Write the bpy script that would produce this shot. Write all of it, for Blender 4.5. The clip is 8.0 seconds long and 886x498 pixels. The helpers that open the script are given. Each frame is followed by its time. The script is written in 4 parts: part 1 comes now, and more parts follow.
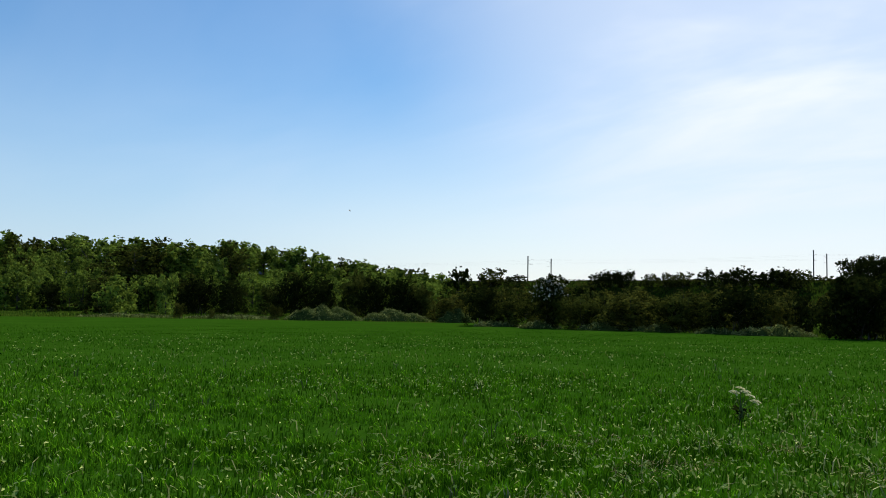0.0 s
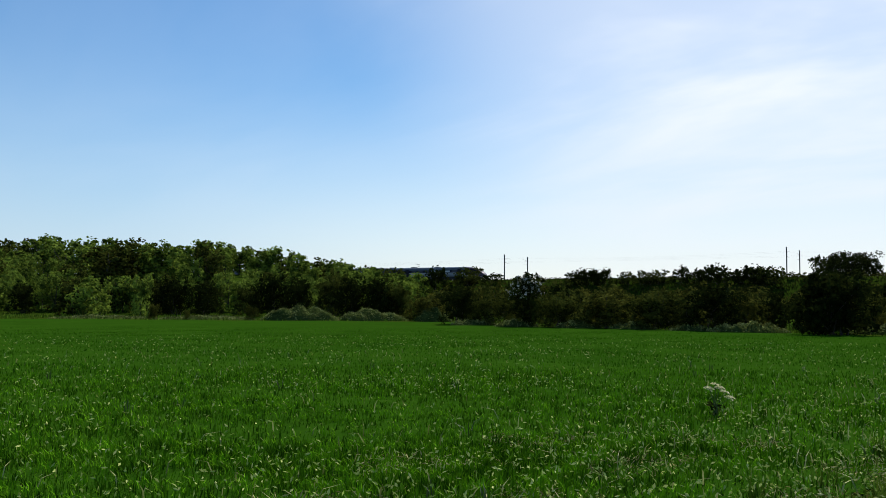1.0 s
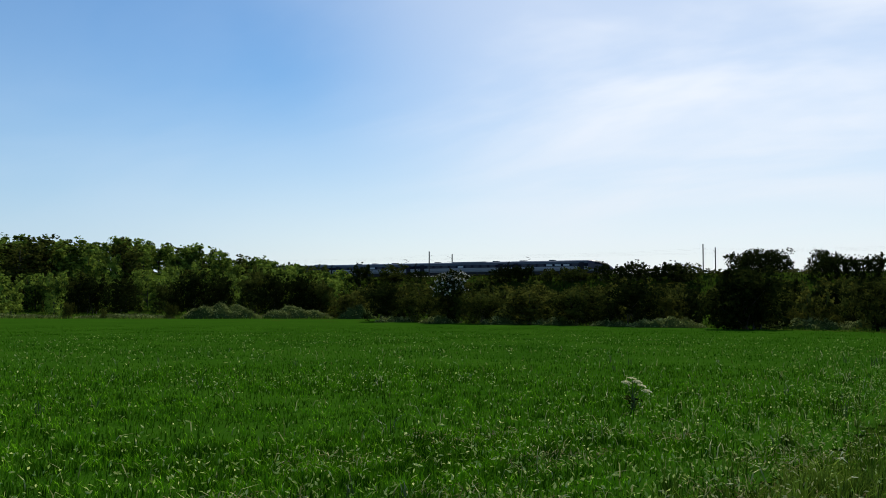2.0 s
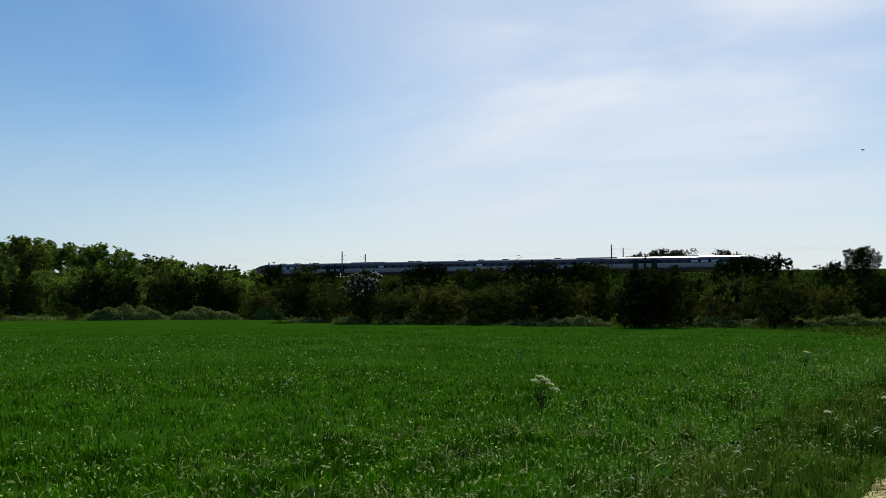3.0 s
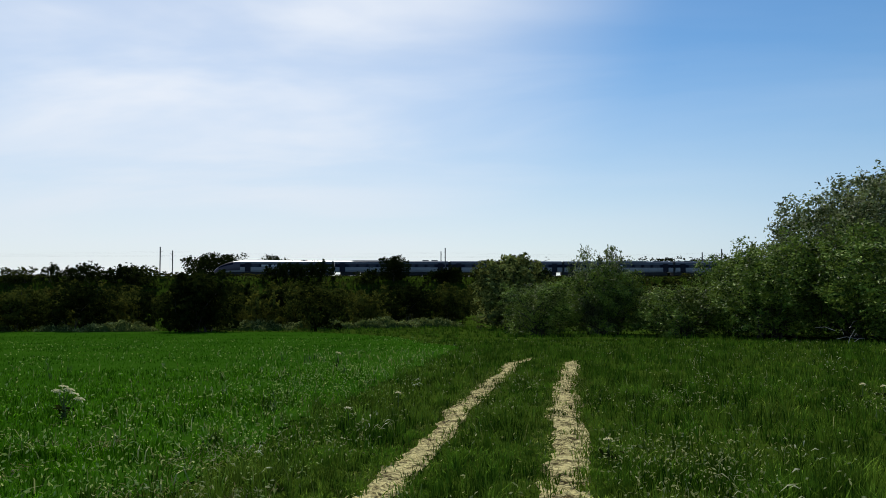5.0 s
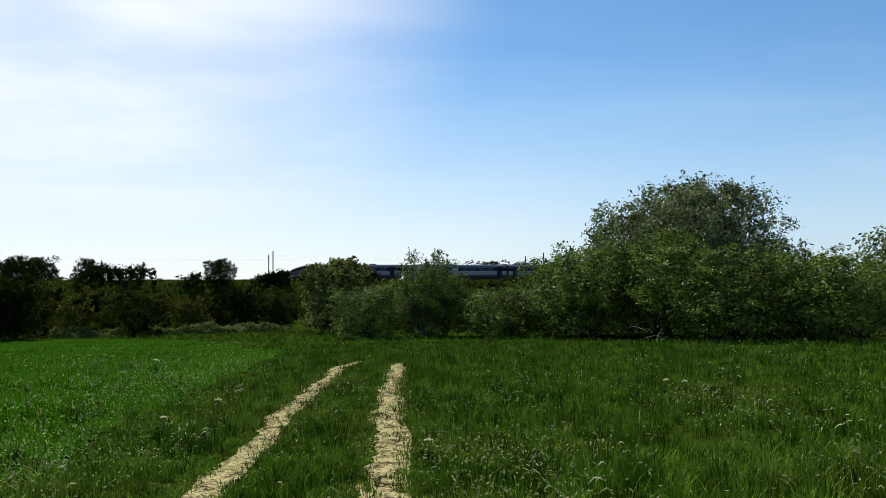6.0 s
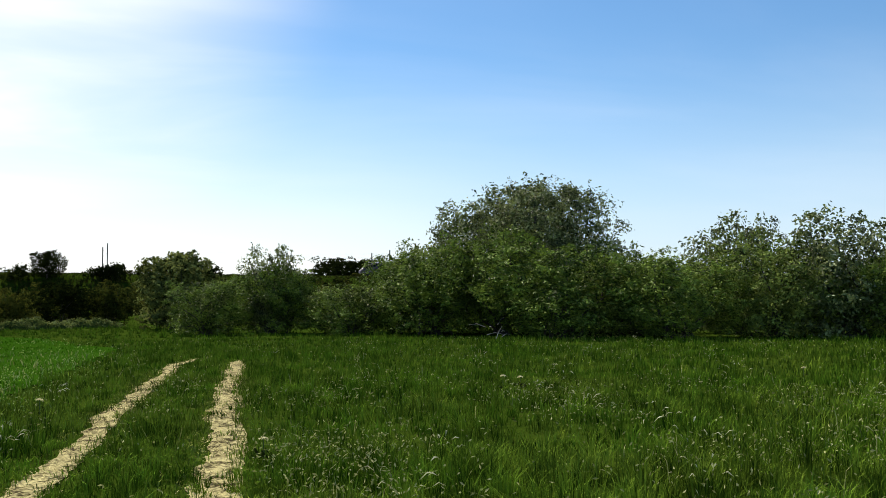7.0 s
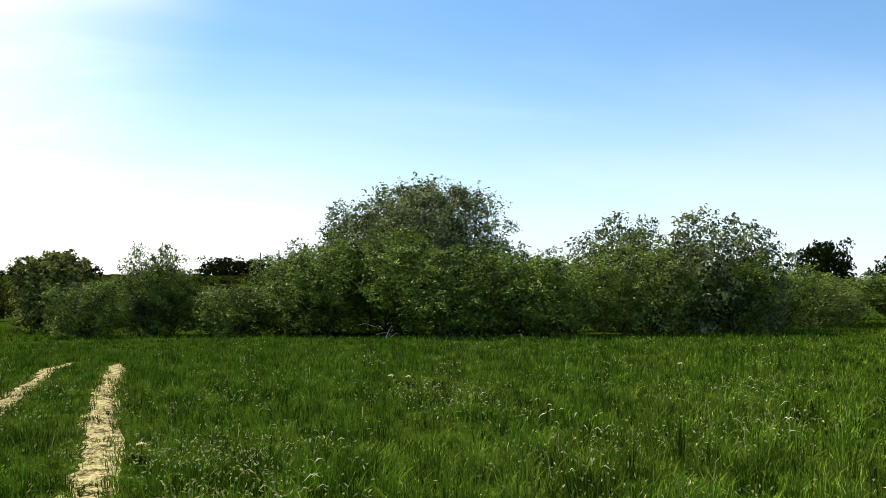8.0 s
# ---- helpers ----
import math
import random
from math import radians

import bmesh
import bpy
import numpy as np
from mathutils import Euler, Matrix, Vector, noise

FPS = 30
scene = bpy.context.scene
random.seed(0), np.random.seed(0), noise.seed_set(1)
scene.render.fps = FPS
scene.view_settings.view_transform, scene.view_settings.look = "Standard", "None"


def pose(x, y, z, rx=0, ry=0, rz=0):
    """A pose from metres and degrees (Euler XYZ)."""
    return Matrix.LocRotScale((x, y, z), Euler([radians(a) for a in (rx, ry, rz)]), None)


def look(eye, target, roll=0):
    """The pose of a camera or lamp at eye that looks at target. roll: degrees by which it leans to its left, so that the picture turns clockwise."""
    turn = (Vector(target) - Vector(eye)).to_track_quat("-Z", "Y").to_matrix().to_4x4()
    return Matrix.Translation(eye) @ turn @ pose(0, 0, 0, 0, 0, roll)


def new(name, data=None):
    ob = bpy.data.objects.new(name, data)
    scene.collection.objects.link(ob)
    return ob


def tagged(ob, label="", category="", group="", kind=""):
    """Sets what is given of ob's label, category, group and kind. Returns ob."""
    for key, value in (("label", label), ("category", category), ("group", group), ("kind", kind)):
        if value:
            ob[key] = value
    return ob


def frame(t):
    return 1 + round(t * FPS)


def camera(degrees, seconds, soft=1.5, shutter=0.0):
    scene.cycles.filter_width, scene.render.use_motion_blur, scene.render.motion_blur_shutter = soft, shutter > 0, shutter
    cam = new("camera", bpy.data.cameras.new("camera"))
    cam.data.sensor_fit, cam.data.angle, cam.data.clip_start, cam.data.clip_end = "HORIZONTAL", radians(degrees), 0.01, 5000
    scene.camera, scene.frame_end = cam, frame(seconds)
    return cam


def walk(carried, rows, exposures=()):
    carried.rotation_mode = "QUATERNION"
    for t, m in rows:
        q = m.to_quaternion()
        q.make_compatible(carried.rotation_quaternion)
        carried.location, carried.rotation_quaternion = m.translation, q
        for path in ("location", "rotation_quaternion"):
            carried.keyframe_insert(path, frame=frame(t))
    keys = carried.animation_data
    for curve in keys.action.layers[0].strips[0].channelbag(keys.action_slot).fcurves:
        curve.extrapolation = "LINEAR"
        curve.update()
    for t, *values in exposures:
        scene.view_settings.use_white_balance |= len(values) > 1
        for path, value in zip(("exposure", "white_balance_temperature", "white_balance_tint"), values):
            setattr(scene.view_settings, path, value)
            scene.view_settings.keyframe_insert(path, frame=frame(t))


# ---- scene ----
cam = camera(52.09, 8.0, soft=0.8)
EYE, ARM = 1.5, 0.384  # eye height; the eye swings on an outstretched arm
ROWS = [
    (0.0, 0.01, 3.61, -0.88),
    (0.5, -0.26, 3.70, -0.65),
    (1.0, -1.44, 3.56, -0.45),
    (1.5, -3.67, 3.39, -0.30),
    (1.7, -4.79, 3.39, -0.25),
    (2.8, -10.12, 3.39, 0.03),
    (3.0, -11.64, 3.40, 0.08),
    (3.5, -15.03, 3.41, 0.07),
    (4.0, -21.20, 3.53, 0.06),
    (4.2, -24.77, 3.55, 0.10),
    (4.5, -30.26, 3.58, 0.17),
    (5.0, -39.48, 3.60, 0.14),
    (5.2, -42.10, 3.60, 0.18),
    (6.3, -53.24, 3.62, 0.46),
    (6.5, -55.41, 3.48, 0.15),
    (7.0, -59.92, 3.46, 0.25),
    (7.5, -63.13, 3.49, 0.37),
    (8.0, -66.80, 3.40, 0.55),
]
EXPOSURE = [(0.0, 0.25, 6400, 10), (1.7, 0.20, 6400, 10), (3.0, 0.0, 6400, 10), (4.5, -0.02, 6350, 10), (5.2, 0.12, 6400, 10), (6.5, 0.42, 6650, 11.5), (7.0, 0.56, 6850, 12.5), (8.0, 0.88, 7050, 14)]
walk(cam, [(t, pose(-ARM * math.sin(radians(yaw)), ARM * math.cos(radians(yaw)) - ARM, EYE, 90 + pitch, roll, yaw)) for t, yaw, pitch, roll in ROWS], EXPOSURE)

# ---- light ----
SUN_AZ, SUN_EL = 25.0, 48.0
world = bpy.data.worlds.new("world")
scene.world = world
world.use_nodes = True
wn, wl = world.node_tree.nodes, world.node_tree.links
wn.clear()


def wnode(kind, **sets):
    n = wn.new(kind)
    for k, v in sets.items():
        n.inputs[k].default_value = v
    return n


sky = wn.new("ShaderNodeTexSky")
sky.sky_type, sky.sun_disc = "NISHITA", False
sky.sun_elevation, sky.sun_rotation = radians(SUN_EL), radians(SUN_AZ)
sky.air_density, sky.dust_density, sky.ozone_density = 1.0, 0.1, 2.0
coord = wn.new("ShaderNodeTexCoord")
sep = wn.new("ShaderNodeSeparateXYZ")
wl.new(coord.outputs["Generated"], sep.inputs[0])
lift = wn.new("ShaderNodeMath"); lift.operation = "ADD"; lift.inputs[1].default_value = 0.16
wl.new(sep.outputs["Z"], lift.inputs[0])
flat = []
for ax in ("X", "Y"):
    dv = wn.new("ShaderNodeMath"); dv.operation = "DIVIDE"
    wl.new(sep.outputs[ax], dv.inputs[0]); wl.new(lift.outputs[0], dv.inputs[1])
    flat.append(dv)
plane = wn.new("ShaderNodeCombineXYZ")
wl.new(flat[0].outputs[0], plane.inputs[0]); wl.new(flat[1].outputs[0], plane.inputs[1])
mapc = wn.new("ShaderNodeMapping")
mapc.vector_type = "TEXTURE"
mapc.inputs["Rotation"].default_value = (0, 0, radians(-50))
mapc.inputs["Scale"].default_value = (1.9, 1.0, 1)
mapc.inputs["Location"].default_value = (0.35, 0.2, 0)
wl.new(plane.outputs[0], mapc.inputs[0])
wisps = wnode("ShaderNodeTexNoise", Scale=1.3, Detail=5.0, Roughness=0.52, Distortion=0.4)
wl.new(mapc.outputs[0], wisps.inputs["Vector"])
ramp = wn.new("ShaderNodeMapRange")
ramp.interpolation_type = "SMOOTHSTEP"
ramp.inputs[1].default_value, ramp.inputs[2].default_value = 0.38, 0.72
ramp.inputs[3].default_value, ramp.inputs[4].default_value = 0.0, 1.0
wl.new(wisps.outputs[0], ramp.inputs[0])
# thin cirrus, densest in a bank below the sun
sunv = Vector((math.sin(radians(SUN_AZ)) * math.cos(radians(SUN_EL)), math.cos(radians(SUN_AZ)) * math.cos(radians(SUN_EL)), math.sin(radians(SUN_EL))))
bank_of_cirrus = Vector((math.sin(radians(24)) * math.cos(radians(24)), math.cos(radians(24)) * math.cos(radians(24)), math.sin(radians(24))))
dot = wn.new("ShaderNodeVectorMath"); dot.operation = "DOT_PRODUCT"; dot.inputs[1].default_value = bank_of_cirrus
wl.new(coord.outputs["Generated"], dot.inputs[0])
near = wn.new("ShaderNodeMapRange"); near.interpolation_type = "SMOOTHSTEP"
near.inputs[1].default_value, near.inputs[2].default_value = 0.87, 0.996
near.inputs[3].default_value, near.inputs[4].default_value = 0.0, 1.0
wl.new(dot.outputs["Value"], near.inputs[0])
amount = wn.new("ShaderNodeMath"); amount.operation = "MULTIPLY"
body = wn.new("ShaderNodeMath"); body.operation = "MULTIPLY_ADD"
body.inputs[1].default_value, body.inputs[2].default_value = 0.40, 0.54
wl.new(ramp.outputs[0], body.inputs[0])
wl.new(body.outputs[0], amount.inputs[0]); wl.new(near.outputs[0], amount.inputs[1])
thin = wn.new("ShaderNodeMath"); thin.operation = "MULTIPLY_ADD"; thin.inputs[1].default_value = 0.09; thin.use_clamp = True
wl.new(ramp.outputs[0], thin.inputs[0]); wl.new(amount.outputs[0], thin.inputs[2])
rich = wn.new("ShaderNodeHueSaturation"); rich.inputs["Hue"].default_value, rich.inputs["Saturation"].default_value = 0.499, 1.26
rich.inputs["Value"].default_value = 1.12
wl.new(sky.outputs[0], rich.inputs["Color"])
mixc = wn.new("ShaderNodeMix"); mixc.data_type = "RGBA"
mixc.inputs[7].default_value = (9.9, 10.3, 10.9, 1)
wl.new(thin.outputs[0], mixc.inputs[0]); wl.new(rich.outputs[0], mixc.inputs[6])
low = wn.new("ShaderNodeMapRange"); low.interpolation_type = "SMOOTHSTEP"
low.inputs[1].default_value, low.inputs[2].default_value = 0.0, 0.27
low.inputs[3].default_value, low.inputs[4].default_value = 0.72, 0.0
wl.new(sep.outputs["Z"], low.inputs[0])
haze = wn.new("ShaderNodeMix"); haze.data_type = "RGBA"
aside = wn.new("ShaderNodeVectorMath"); aside.operation = "DOT_PRODUCT"
aside.inputs[1].default_value = (math.sin(radians(SUN_AZ)), math.cos(radians(SUN_AZ)), 0)
wl.new(coord.outputs["Generated"], aside.inputs[0])
pale = wn.new("ShaderNodeMapRange"); pale.interpolation_type = "SMOOTHSTEP"
pale.inputs[1].default_value, pale.inputs[2].default_value = 0.70, 1.0
wl.new(aside.outputs["Value"], pale.inputs[0])
tone = wn.new("ShaderNodeMix"); tone.data_type = "RGBA"
tone.inputs[6].default_value, tone.inputs[7].default_value = (5.0, 6.5, 8.4, 1), (8.5, 8.8, 9.3, 1)
wl.new(pale.outputs[0], tone.inputs[0]); wl.new(tone.outputs[2], haze.inputs[7])
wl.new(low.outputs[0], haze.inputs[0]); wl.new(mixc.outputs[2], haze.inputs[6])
back = wnode("ShaderNodeBackground", Strength=0.084)
wl.new(haze.outputs[2], back.inputs[0])
wout = wn.new("ShaderNodeOutputWorld")
wl.new(back.outputs[0], wout.inputs[0])

sun = new("sun", bpy.data.lights.new("sun", "SUN"))
sun.data.energy, sun.data.angle, sun.data.color = 5.0, radians(0.5), (1.0, 0.95, 0.86)
sun.matrix_world = look(sunv * 300, (0, 0, 0))


# ---- materials ----
def material(name):
    m = bpy.data.materials.new(name)
    m.use_nodes = True
    m.node_tree.nodes.clear()
    return m, m.node_tree.nodes, m.node_tree.links


REFLECT = 0.74  # overall reflectance of the place's surfaces


def rgba(c):
    return (*(REFLECT * v for v in c), 1.0)


def foliage(name, dark, light, through_light=0.3, rough=0.55, gloss=0.3, patch=0.0, power=1.4, alt=None):
    """Leaf or blade: colour varies leaf by leaf and plant by plant; some light passes through."""
    m, n, l = material(name)
    geo = n.new("ShaderNodeNewGeometry")
    info = n.new("ShaderNodeObjectInfo")
    mix = n.new("ShaderNodeMix"); mix.data_type = "RGBA"
    mix.inputs[6].default_value, mix.inputs[7].default_value = rgba(dark), rgba(light)
    fac = n.new("ShaderNodeMath"); fac.operation = "MULTIPLY_ADD"
    fac.inputs[1].default_value = 0.85
    bend = n.new("ShaderNodeMath"); bend.operation = "POWER"; bend.inputs[1].default_value = power
    l.new(geo.outputs["Random Per Island"], bend.inputs[0])
    l.new(bend.outputs[0], fac.inputs[0])
    own = n.new("ShaderNodeMath"); own.operation = "MULTIPLY"; own.inputs[1].default_value = 0.25
    l.new(info.outputs["Random"], own.inputs[0])
    l.new(own.outputs[0], fac.inputs[2])
    last = fac.outputs[0]
    # tone by clump; its dark end stands in for shaded gaps between plants
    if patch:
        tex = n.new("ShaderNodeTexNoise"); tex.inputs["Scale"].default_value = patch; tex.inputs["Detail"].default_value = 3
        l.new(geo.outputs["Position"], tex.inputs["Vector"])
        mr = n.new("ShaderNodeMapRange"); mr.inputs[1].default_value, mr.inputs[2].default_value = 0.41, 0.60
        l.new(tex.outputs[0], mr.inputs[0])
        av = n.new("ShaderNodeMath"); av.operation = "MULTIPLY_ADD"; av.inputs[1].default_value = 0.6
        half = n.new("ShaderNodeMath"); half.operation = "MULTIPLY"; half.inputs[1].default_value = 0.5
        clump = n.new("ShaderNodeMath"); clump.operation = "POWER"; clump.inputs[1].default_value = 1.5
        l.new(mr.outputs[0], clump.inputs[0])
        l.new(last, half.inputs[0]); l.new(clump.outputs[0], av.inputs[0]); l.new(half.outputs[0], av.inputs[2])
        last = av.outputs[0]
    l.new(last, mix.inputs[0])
    if alt:
        wide = n.new("ShaderNodeTexNoise"); wide.inputs["Scale"].default_value = 0.42; wide.inputs["Detail"].default_value = 4
        l.new(geo.outputs["Position"], wide.inputs["Vector"])
        wr = n.new("ShaderNodeMapRange"); wr.inputs[1].default_value, wr.inputs[2].default_value = 0.40, 0.62
        l.new(wide.outputs[0], wr.inputs[0])
        hue = n.new("ShaderNodeMix"); hue.data_type = "RGBA"
        hue.inputs[6].default_value, hue.inputs[7].default_value = rgba(light), rgba(alt)
        l.new(wr.outputs[0], hue.inputs[0]); l.new(hue.outputs[2], mix.inputs[7])
    bs = n.new("ShaderNodeBsdfPrincipled")
    bs.inputs["Roughness"].default_value = rough
    bs.inputs["Specular IOR Level"].default_value = gloss
    l.new(mix.outputs[2], bs.inputs["Base Color"])
    tr = n.new("ShaderNodeBsdfTranslucent")
    l.new(mix.outputs[2], tr.inputs["Color"])
    sh = n.new("ShaderNodeMixShader"); sh.inputs[0].default_value = through_light
    l.new(bs.outputs[0], sh.inputs[1]); l.new(tr.outputs[0], sh.inputs[2])
    out = n.new("ShaderNodeOutputMaterial")
    l.new(sh.outputs[0], out.inputs[0])
    return m


def surface(name, a, b, scale=1.0, rough=0.8, metal=0.0, bump=0.0, fine=8.0, spread=(0.3, 0.7), spec=0.4):
    """Two tones at two scales, with fine relief."""
    m, n, l = material(name)
    geo = n.new("ShaderNodeTexCoord")
    big = n.new("ShaderNodeTexNoise"); big.inputs["Scale"].default_value = scale; big.inputs["Detail"].default_value = 4
    small = n.new("ShaderNodeTexNoise"); small.inputs["Scale"].default_value = scale * fine; small.inputs["Detail"].default_value = 4
    l.new(geo.outputs["Object"], big.inputs["Vector"]); l.new(geo.outputs["Object"], small.inputs["Vector"])
    add = n.new("ShaderNodeMath"); add.operation = "MULTIPLY_ADD"; add.inputs[1].default_value = 0.5
    half = n.new("ShaderNodeMath"); half.operation = "MULTIPLY"; half.inputs[1].default_value = 0.5
    l.new(small.outputs[0], half.inputs[0]); l.new(big.outputs[0], add.inputs[0]); l.new(half.outputs[0], add.inputs[2])
    mr = n.new("ShaderNodeMapRange"); mr.inputs[1].default_value, mr.inputs[2].default_value = spread
    l.new(add.outputs[0], mr.inputs[0])
    mix = n.new("ShaderNodeMix"); mix.data_type = "RGBA"
    mix.inputs[6].default_value, mix.inputs[7].default_value = rgba(a), rgba(b)
    l.new(mr.outputs[0], mix.inputs[0])
    bs = n.new("ShaderNodeBsdfPrincipled")
    bs.inputs["Roughness"].default_value, bs.inputs["Metallic"].default_value = rough, metal
    bs.inputs["Specular IOR Level"].default_value = spec
    l.new(mix.outputs[2], bs.inputs["Base Color"])
    if bump:
        bp = n.new("ShaderNodeBump"); bp.inputs["Strength"].default_value = bump; bp.inputs["Distance"].default_value = 0.1
        l.new(small.outputs[0], bp.inputs["Height"]); l.new(bp.outputs[0], bs.inputs["Normal"])
    out = n.new("ShaderNodeOutputMaterial")
    l.new(bs.outputs[0], out.inputs[0])
    return m


M_MEADOW = surface("meadow_ground", (0.015, 0.038, 0.003), (0.050, 0.080, 0.009), 0.35, 0.9, bump=0.6, fine=14, spec=0.0)
M_FIELD = surface("field_ground", (0.0155, 0.056, 0.003), (0.033, 0.092, 0.006), 0.25, 0.9, bump=0.5, fine=9, spec=0.0)
M_TRACK = surface("dry_track", (0.060, 0.046, 0.016), (0.62, 0.55, 0.25), 5.0, 0.95, bump=0.7, fine=5, spread=(0.41, 0.57), spec=0.03)
M_BALLAST = surface("ballast", (0.10, 0.09, 0.08), (0.22, 0.20, 0.18), 2.0, 0.95, bump=0.8, fine=6)
M_STEEL = surface("galvanised_steel", (0.10, 0.10, 0.10), (0.17, 0.17, 0.17), 1.0, 0.55, 0.6)
M_RAIL = surface("rail_steel", (0.10, 0.07, 0.05), (0.2, 0.17, 0.15), 2.0, 0.4, 0.8)
M_DEADWOOD = surface("dead_wood", (0.30, 0.29, 0.26), (0.54, 0.52, 0.47), 3.0, 0.9)
M_BARK = surface("bark", (0.035, 0.028, 0.02), (0.10, 0.085, 0.065), 4.0, 0.9, bump=0.5)
# near-black ends put the shade between blades into the crop and grass colours
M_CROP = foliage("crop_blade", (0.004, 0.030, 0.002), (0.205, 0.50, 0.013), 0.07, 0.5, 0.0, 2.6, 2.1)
M_CROPFAR = foliage("crop_haze", (0.018, 0.085, 0.003), (0.12, 0.34, 0.010), 0.07, 0.5, 0.0, 0.9, 2.0)
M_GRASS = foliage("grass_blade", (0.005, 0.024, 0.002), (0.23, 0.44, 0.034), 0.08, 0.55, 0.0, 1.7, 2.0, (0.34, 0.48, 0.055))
M_GRASSFAR = foliage("far_grass_blade", (0.022, 0.062, 0.004), (0.20, 0.37, 0.028), 0.08, 0.55, 0.0, 1.2, 1.6, (0.28, 0.40, 0.042))
M_VERGE = foliage("trodden_grass", (0.05, 0.09, 0.012), (0.42, 0.46, 0.10), 0.1, 0.6, 0.0, 2.0, 1.3)
M_DRY = foliage("dry_grass", (0.13, 0.17, 0.03), (0.66, 0.66, 0.28), 0.2, 0.6, 0.05)
# matt pale tone painted for glints on leaves; verge weeds and flowers share it
M_PALE = foliage("pale_leaf_glint", (0.26, 0.42, 0.06), (0.80, 0.84, 0.30), 0.12, 0.5, 0.0, 0.0, 1.2)
M_PLUME = foliage("seed_plume", (0.30, 0.34, 0.14), (0.80, 0.80, 0.52), 0.25, 0.6, 0.0)
M_INSECT = surface("insect_shell", (0.02, 0.016, 0.012), (0.06, 0.05, 0.04), 300.0, 0.4)
M_WING = surface("insect_wing", (0.25, 0.25, 0.24), (0.4, 0.4, 0.38), 200.0, 0.4)
M_STRAW = foliage("straw", (0.20, 0.155, 0.045), (0.86, 0.78, 0.36), 0.1, 0.7, 0.0)
M_BANKGRASS = foliage("bank_grass_blade", (0.012, 0.018, 0.004), (0.080, 0.080, 0.020), 0.08, 0.6, 0.0, 0.3)
M_MOUND = surface("mound_grass", (0.02, 0.04, 0.008), (0.09, 0.12, 0.03), 2.0, 0.95, bump=0.5, spec=0.0)
M_WILLOW = foliage("willow_leaf", (0.016, 0.036, 0.007), (0.41, 0.52, 0.11), 0.16, 0.5, 0.05, 1.5, 1.5)
M_SALLOW = foliage("sallow_leaf", (0.016, 0.028, 0.008), (0.40, 0.47, 0.17), 0.18, 0.45, 0.12, 1.4, 1.5)
M_DULL = foliage("dull_willow_leaf", (0.014, 0.022, 0.006), (0.39, 0.44, 0.125), 0.22, 0.5, 0.0, 1.4, 1.3)
M_GREEN = foliage("fresh_leaf", (0.010, 0.028, 0.004), (0.36, 0.51, 0.085), 0.15, 0.5, 0.04, 1.3, 2.1)
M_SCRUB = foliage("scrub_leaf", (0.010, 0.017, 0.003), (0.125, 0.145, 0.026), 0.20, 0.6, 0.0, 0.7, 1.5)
# nearly black leaf tone carries the shade of bushes seen against the sun
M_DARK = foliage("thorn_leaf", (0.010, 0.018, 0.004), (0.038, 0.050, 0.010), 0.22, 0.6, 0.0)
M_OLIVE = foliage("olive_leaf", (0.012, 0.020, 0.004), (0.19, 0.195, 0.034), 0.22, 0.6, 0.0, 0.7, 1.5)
M_WOOD = foliage("woodland_leaf", (0.010, 0.030, 0.005), (0.36, 0.49, 0.070), 0.26, 0.55, 0.0, 0.6, 1.5)
M_BRAMBLE = foliage("bramble_leaf", (0.035, 0.055, 0.010), (0.46, 0.50, 0.17), 0.12, 0.6, 0.0, 1.3, 1.2)
M_BLOSSOM = foliage("blossom", (0.55, 0.55, 0.48), (0.8, 0.8, 0.74), 0.3, 0.6, 0.2)
M_UMBEL = foliage("umbel_florets", (0.76, 0.72, 0.40), (0.92, 0.89, 0.60), 0.5, 0.6, 0.2)
M_STEM = foliage("green_stem", (0.05, 0.09, 0.02), (0.10, 0.15, 0.04), 0.1, 0.5, 0.3)
M_TRAINLOW = surface("train_lower_paint", (0.36, 0.37, 0.40), (0.44, 0.45, 0.48), 0.6, 0.4, 0.0, spec=0.15)
M_TRAINBAND = surface("train_window_band", (0.010, 0.012, 0.026), (0.016, 0.018, 0.036), 0.6, 0.5, spec=0.03)
M_TRAINROOF = surface("train_roof", (0.10, 0.102, 0.106), (0.17, 0.172, 0.177), 0.7, 0.24, 0.2, spec=0.6)
M_TRAINPOD = surface("train_roof_fairing", (0.24, 0.245, 0.25), (0.34, 0.345, 0.35), 0.7, 0.28, 0.1, spec=0.6)
M_TRAINSKIRT = surface("train_underframe", (0.012, 0.012, 0.013), (0.035, 0.034, 0.033), 1.5, 0.7)
M_TRAINNOSE = surface("train_nose_paint", (0.055, 0.040, 0.070), (0.085, 0.06, 0.10), 0.8, 0.35, spec=0.4)
M_DOOR = surface("train_door_paint", (0.020, 0.020, 0.032), (0.035, 0.035, 0.05), 0.8, 0.5, spec=0.05)
M_GLASS = surface("train_glass", (0.02, 0.025, 0.045), (0.05, 0.055, 0.08), 0.5, 0.15, spec=0.2)
# pale colour stands in for sky showing through the carriage windows
M_SKYPANE = surface("painted_sky_pane", (0.62, 0.64, 0.67), (0.74, 0.76, 0.78), 1.5, 0.5, spec=0.3)
M_LAMP = surface("lamp_lens", (0.7, 0.7, 0.68), (0.8, 0.8, 0.78), 3.0, 0.2)

rng = np.random.default_rng(7)


# ---- lie of the land ----
RAIL_AZ = 34.0
NX, NY = math.sin(radians(RAIL_AZ)), math.cos(radians(RAIL_AZ))  # away from the viewer, square to the railway
UX, UY = NY, -NX  # along the railway, the way the train runs
RAIL_Z = 8.02


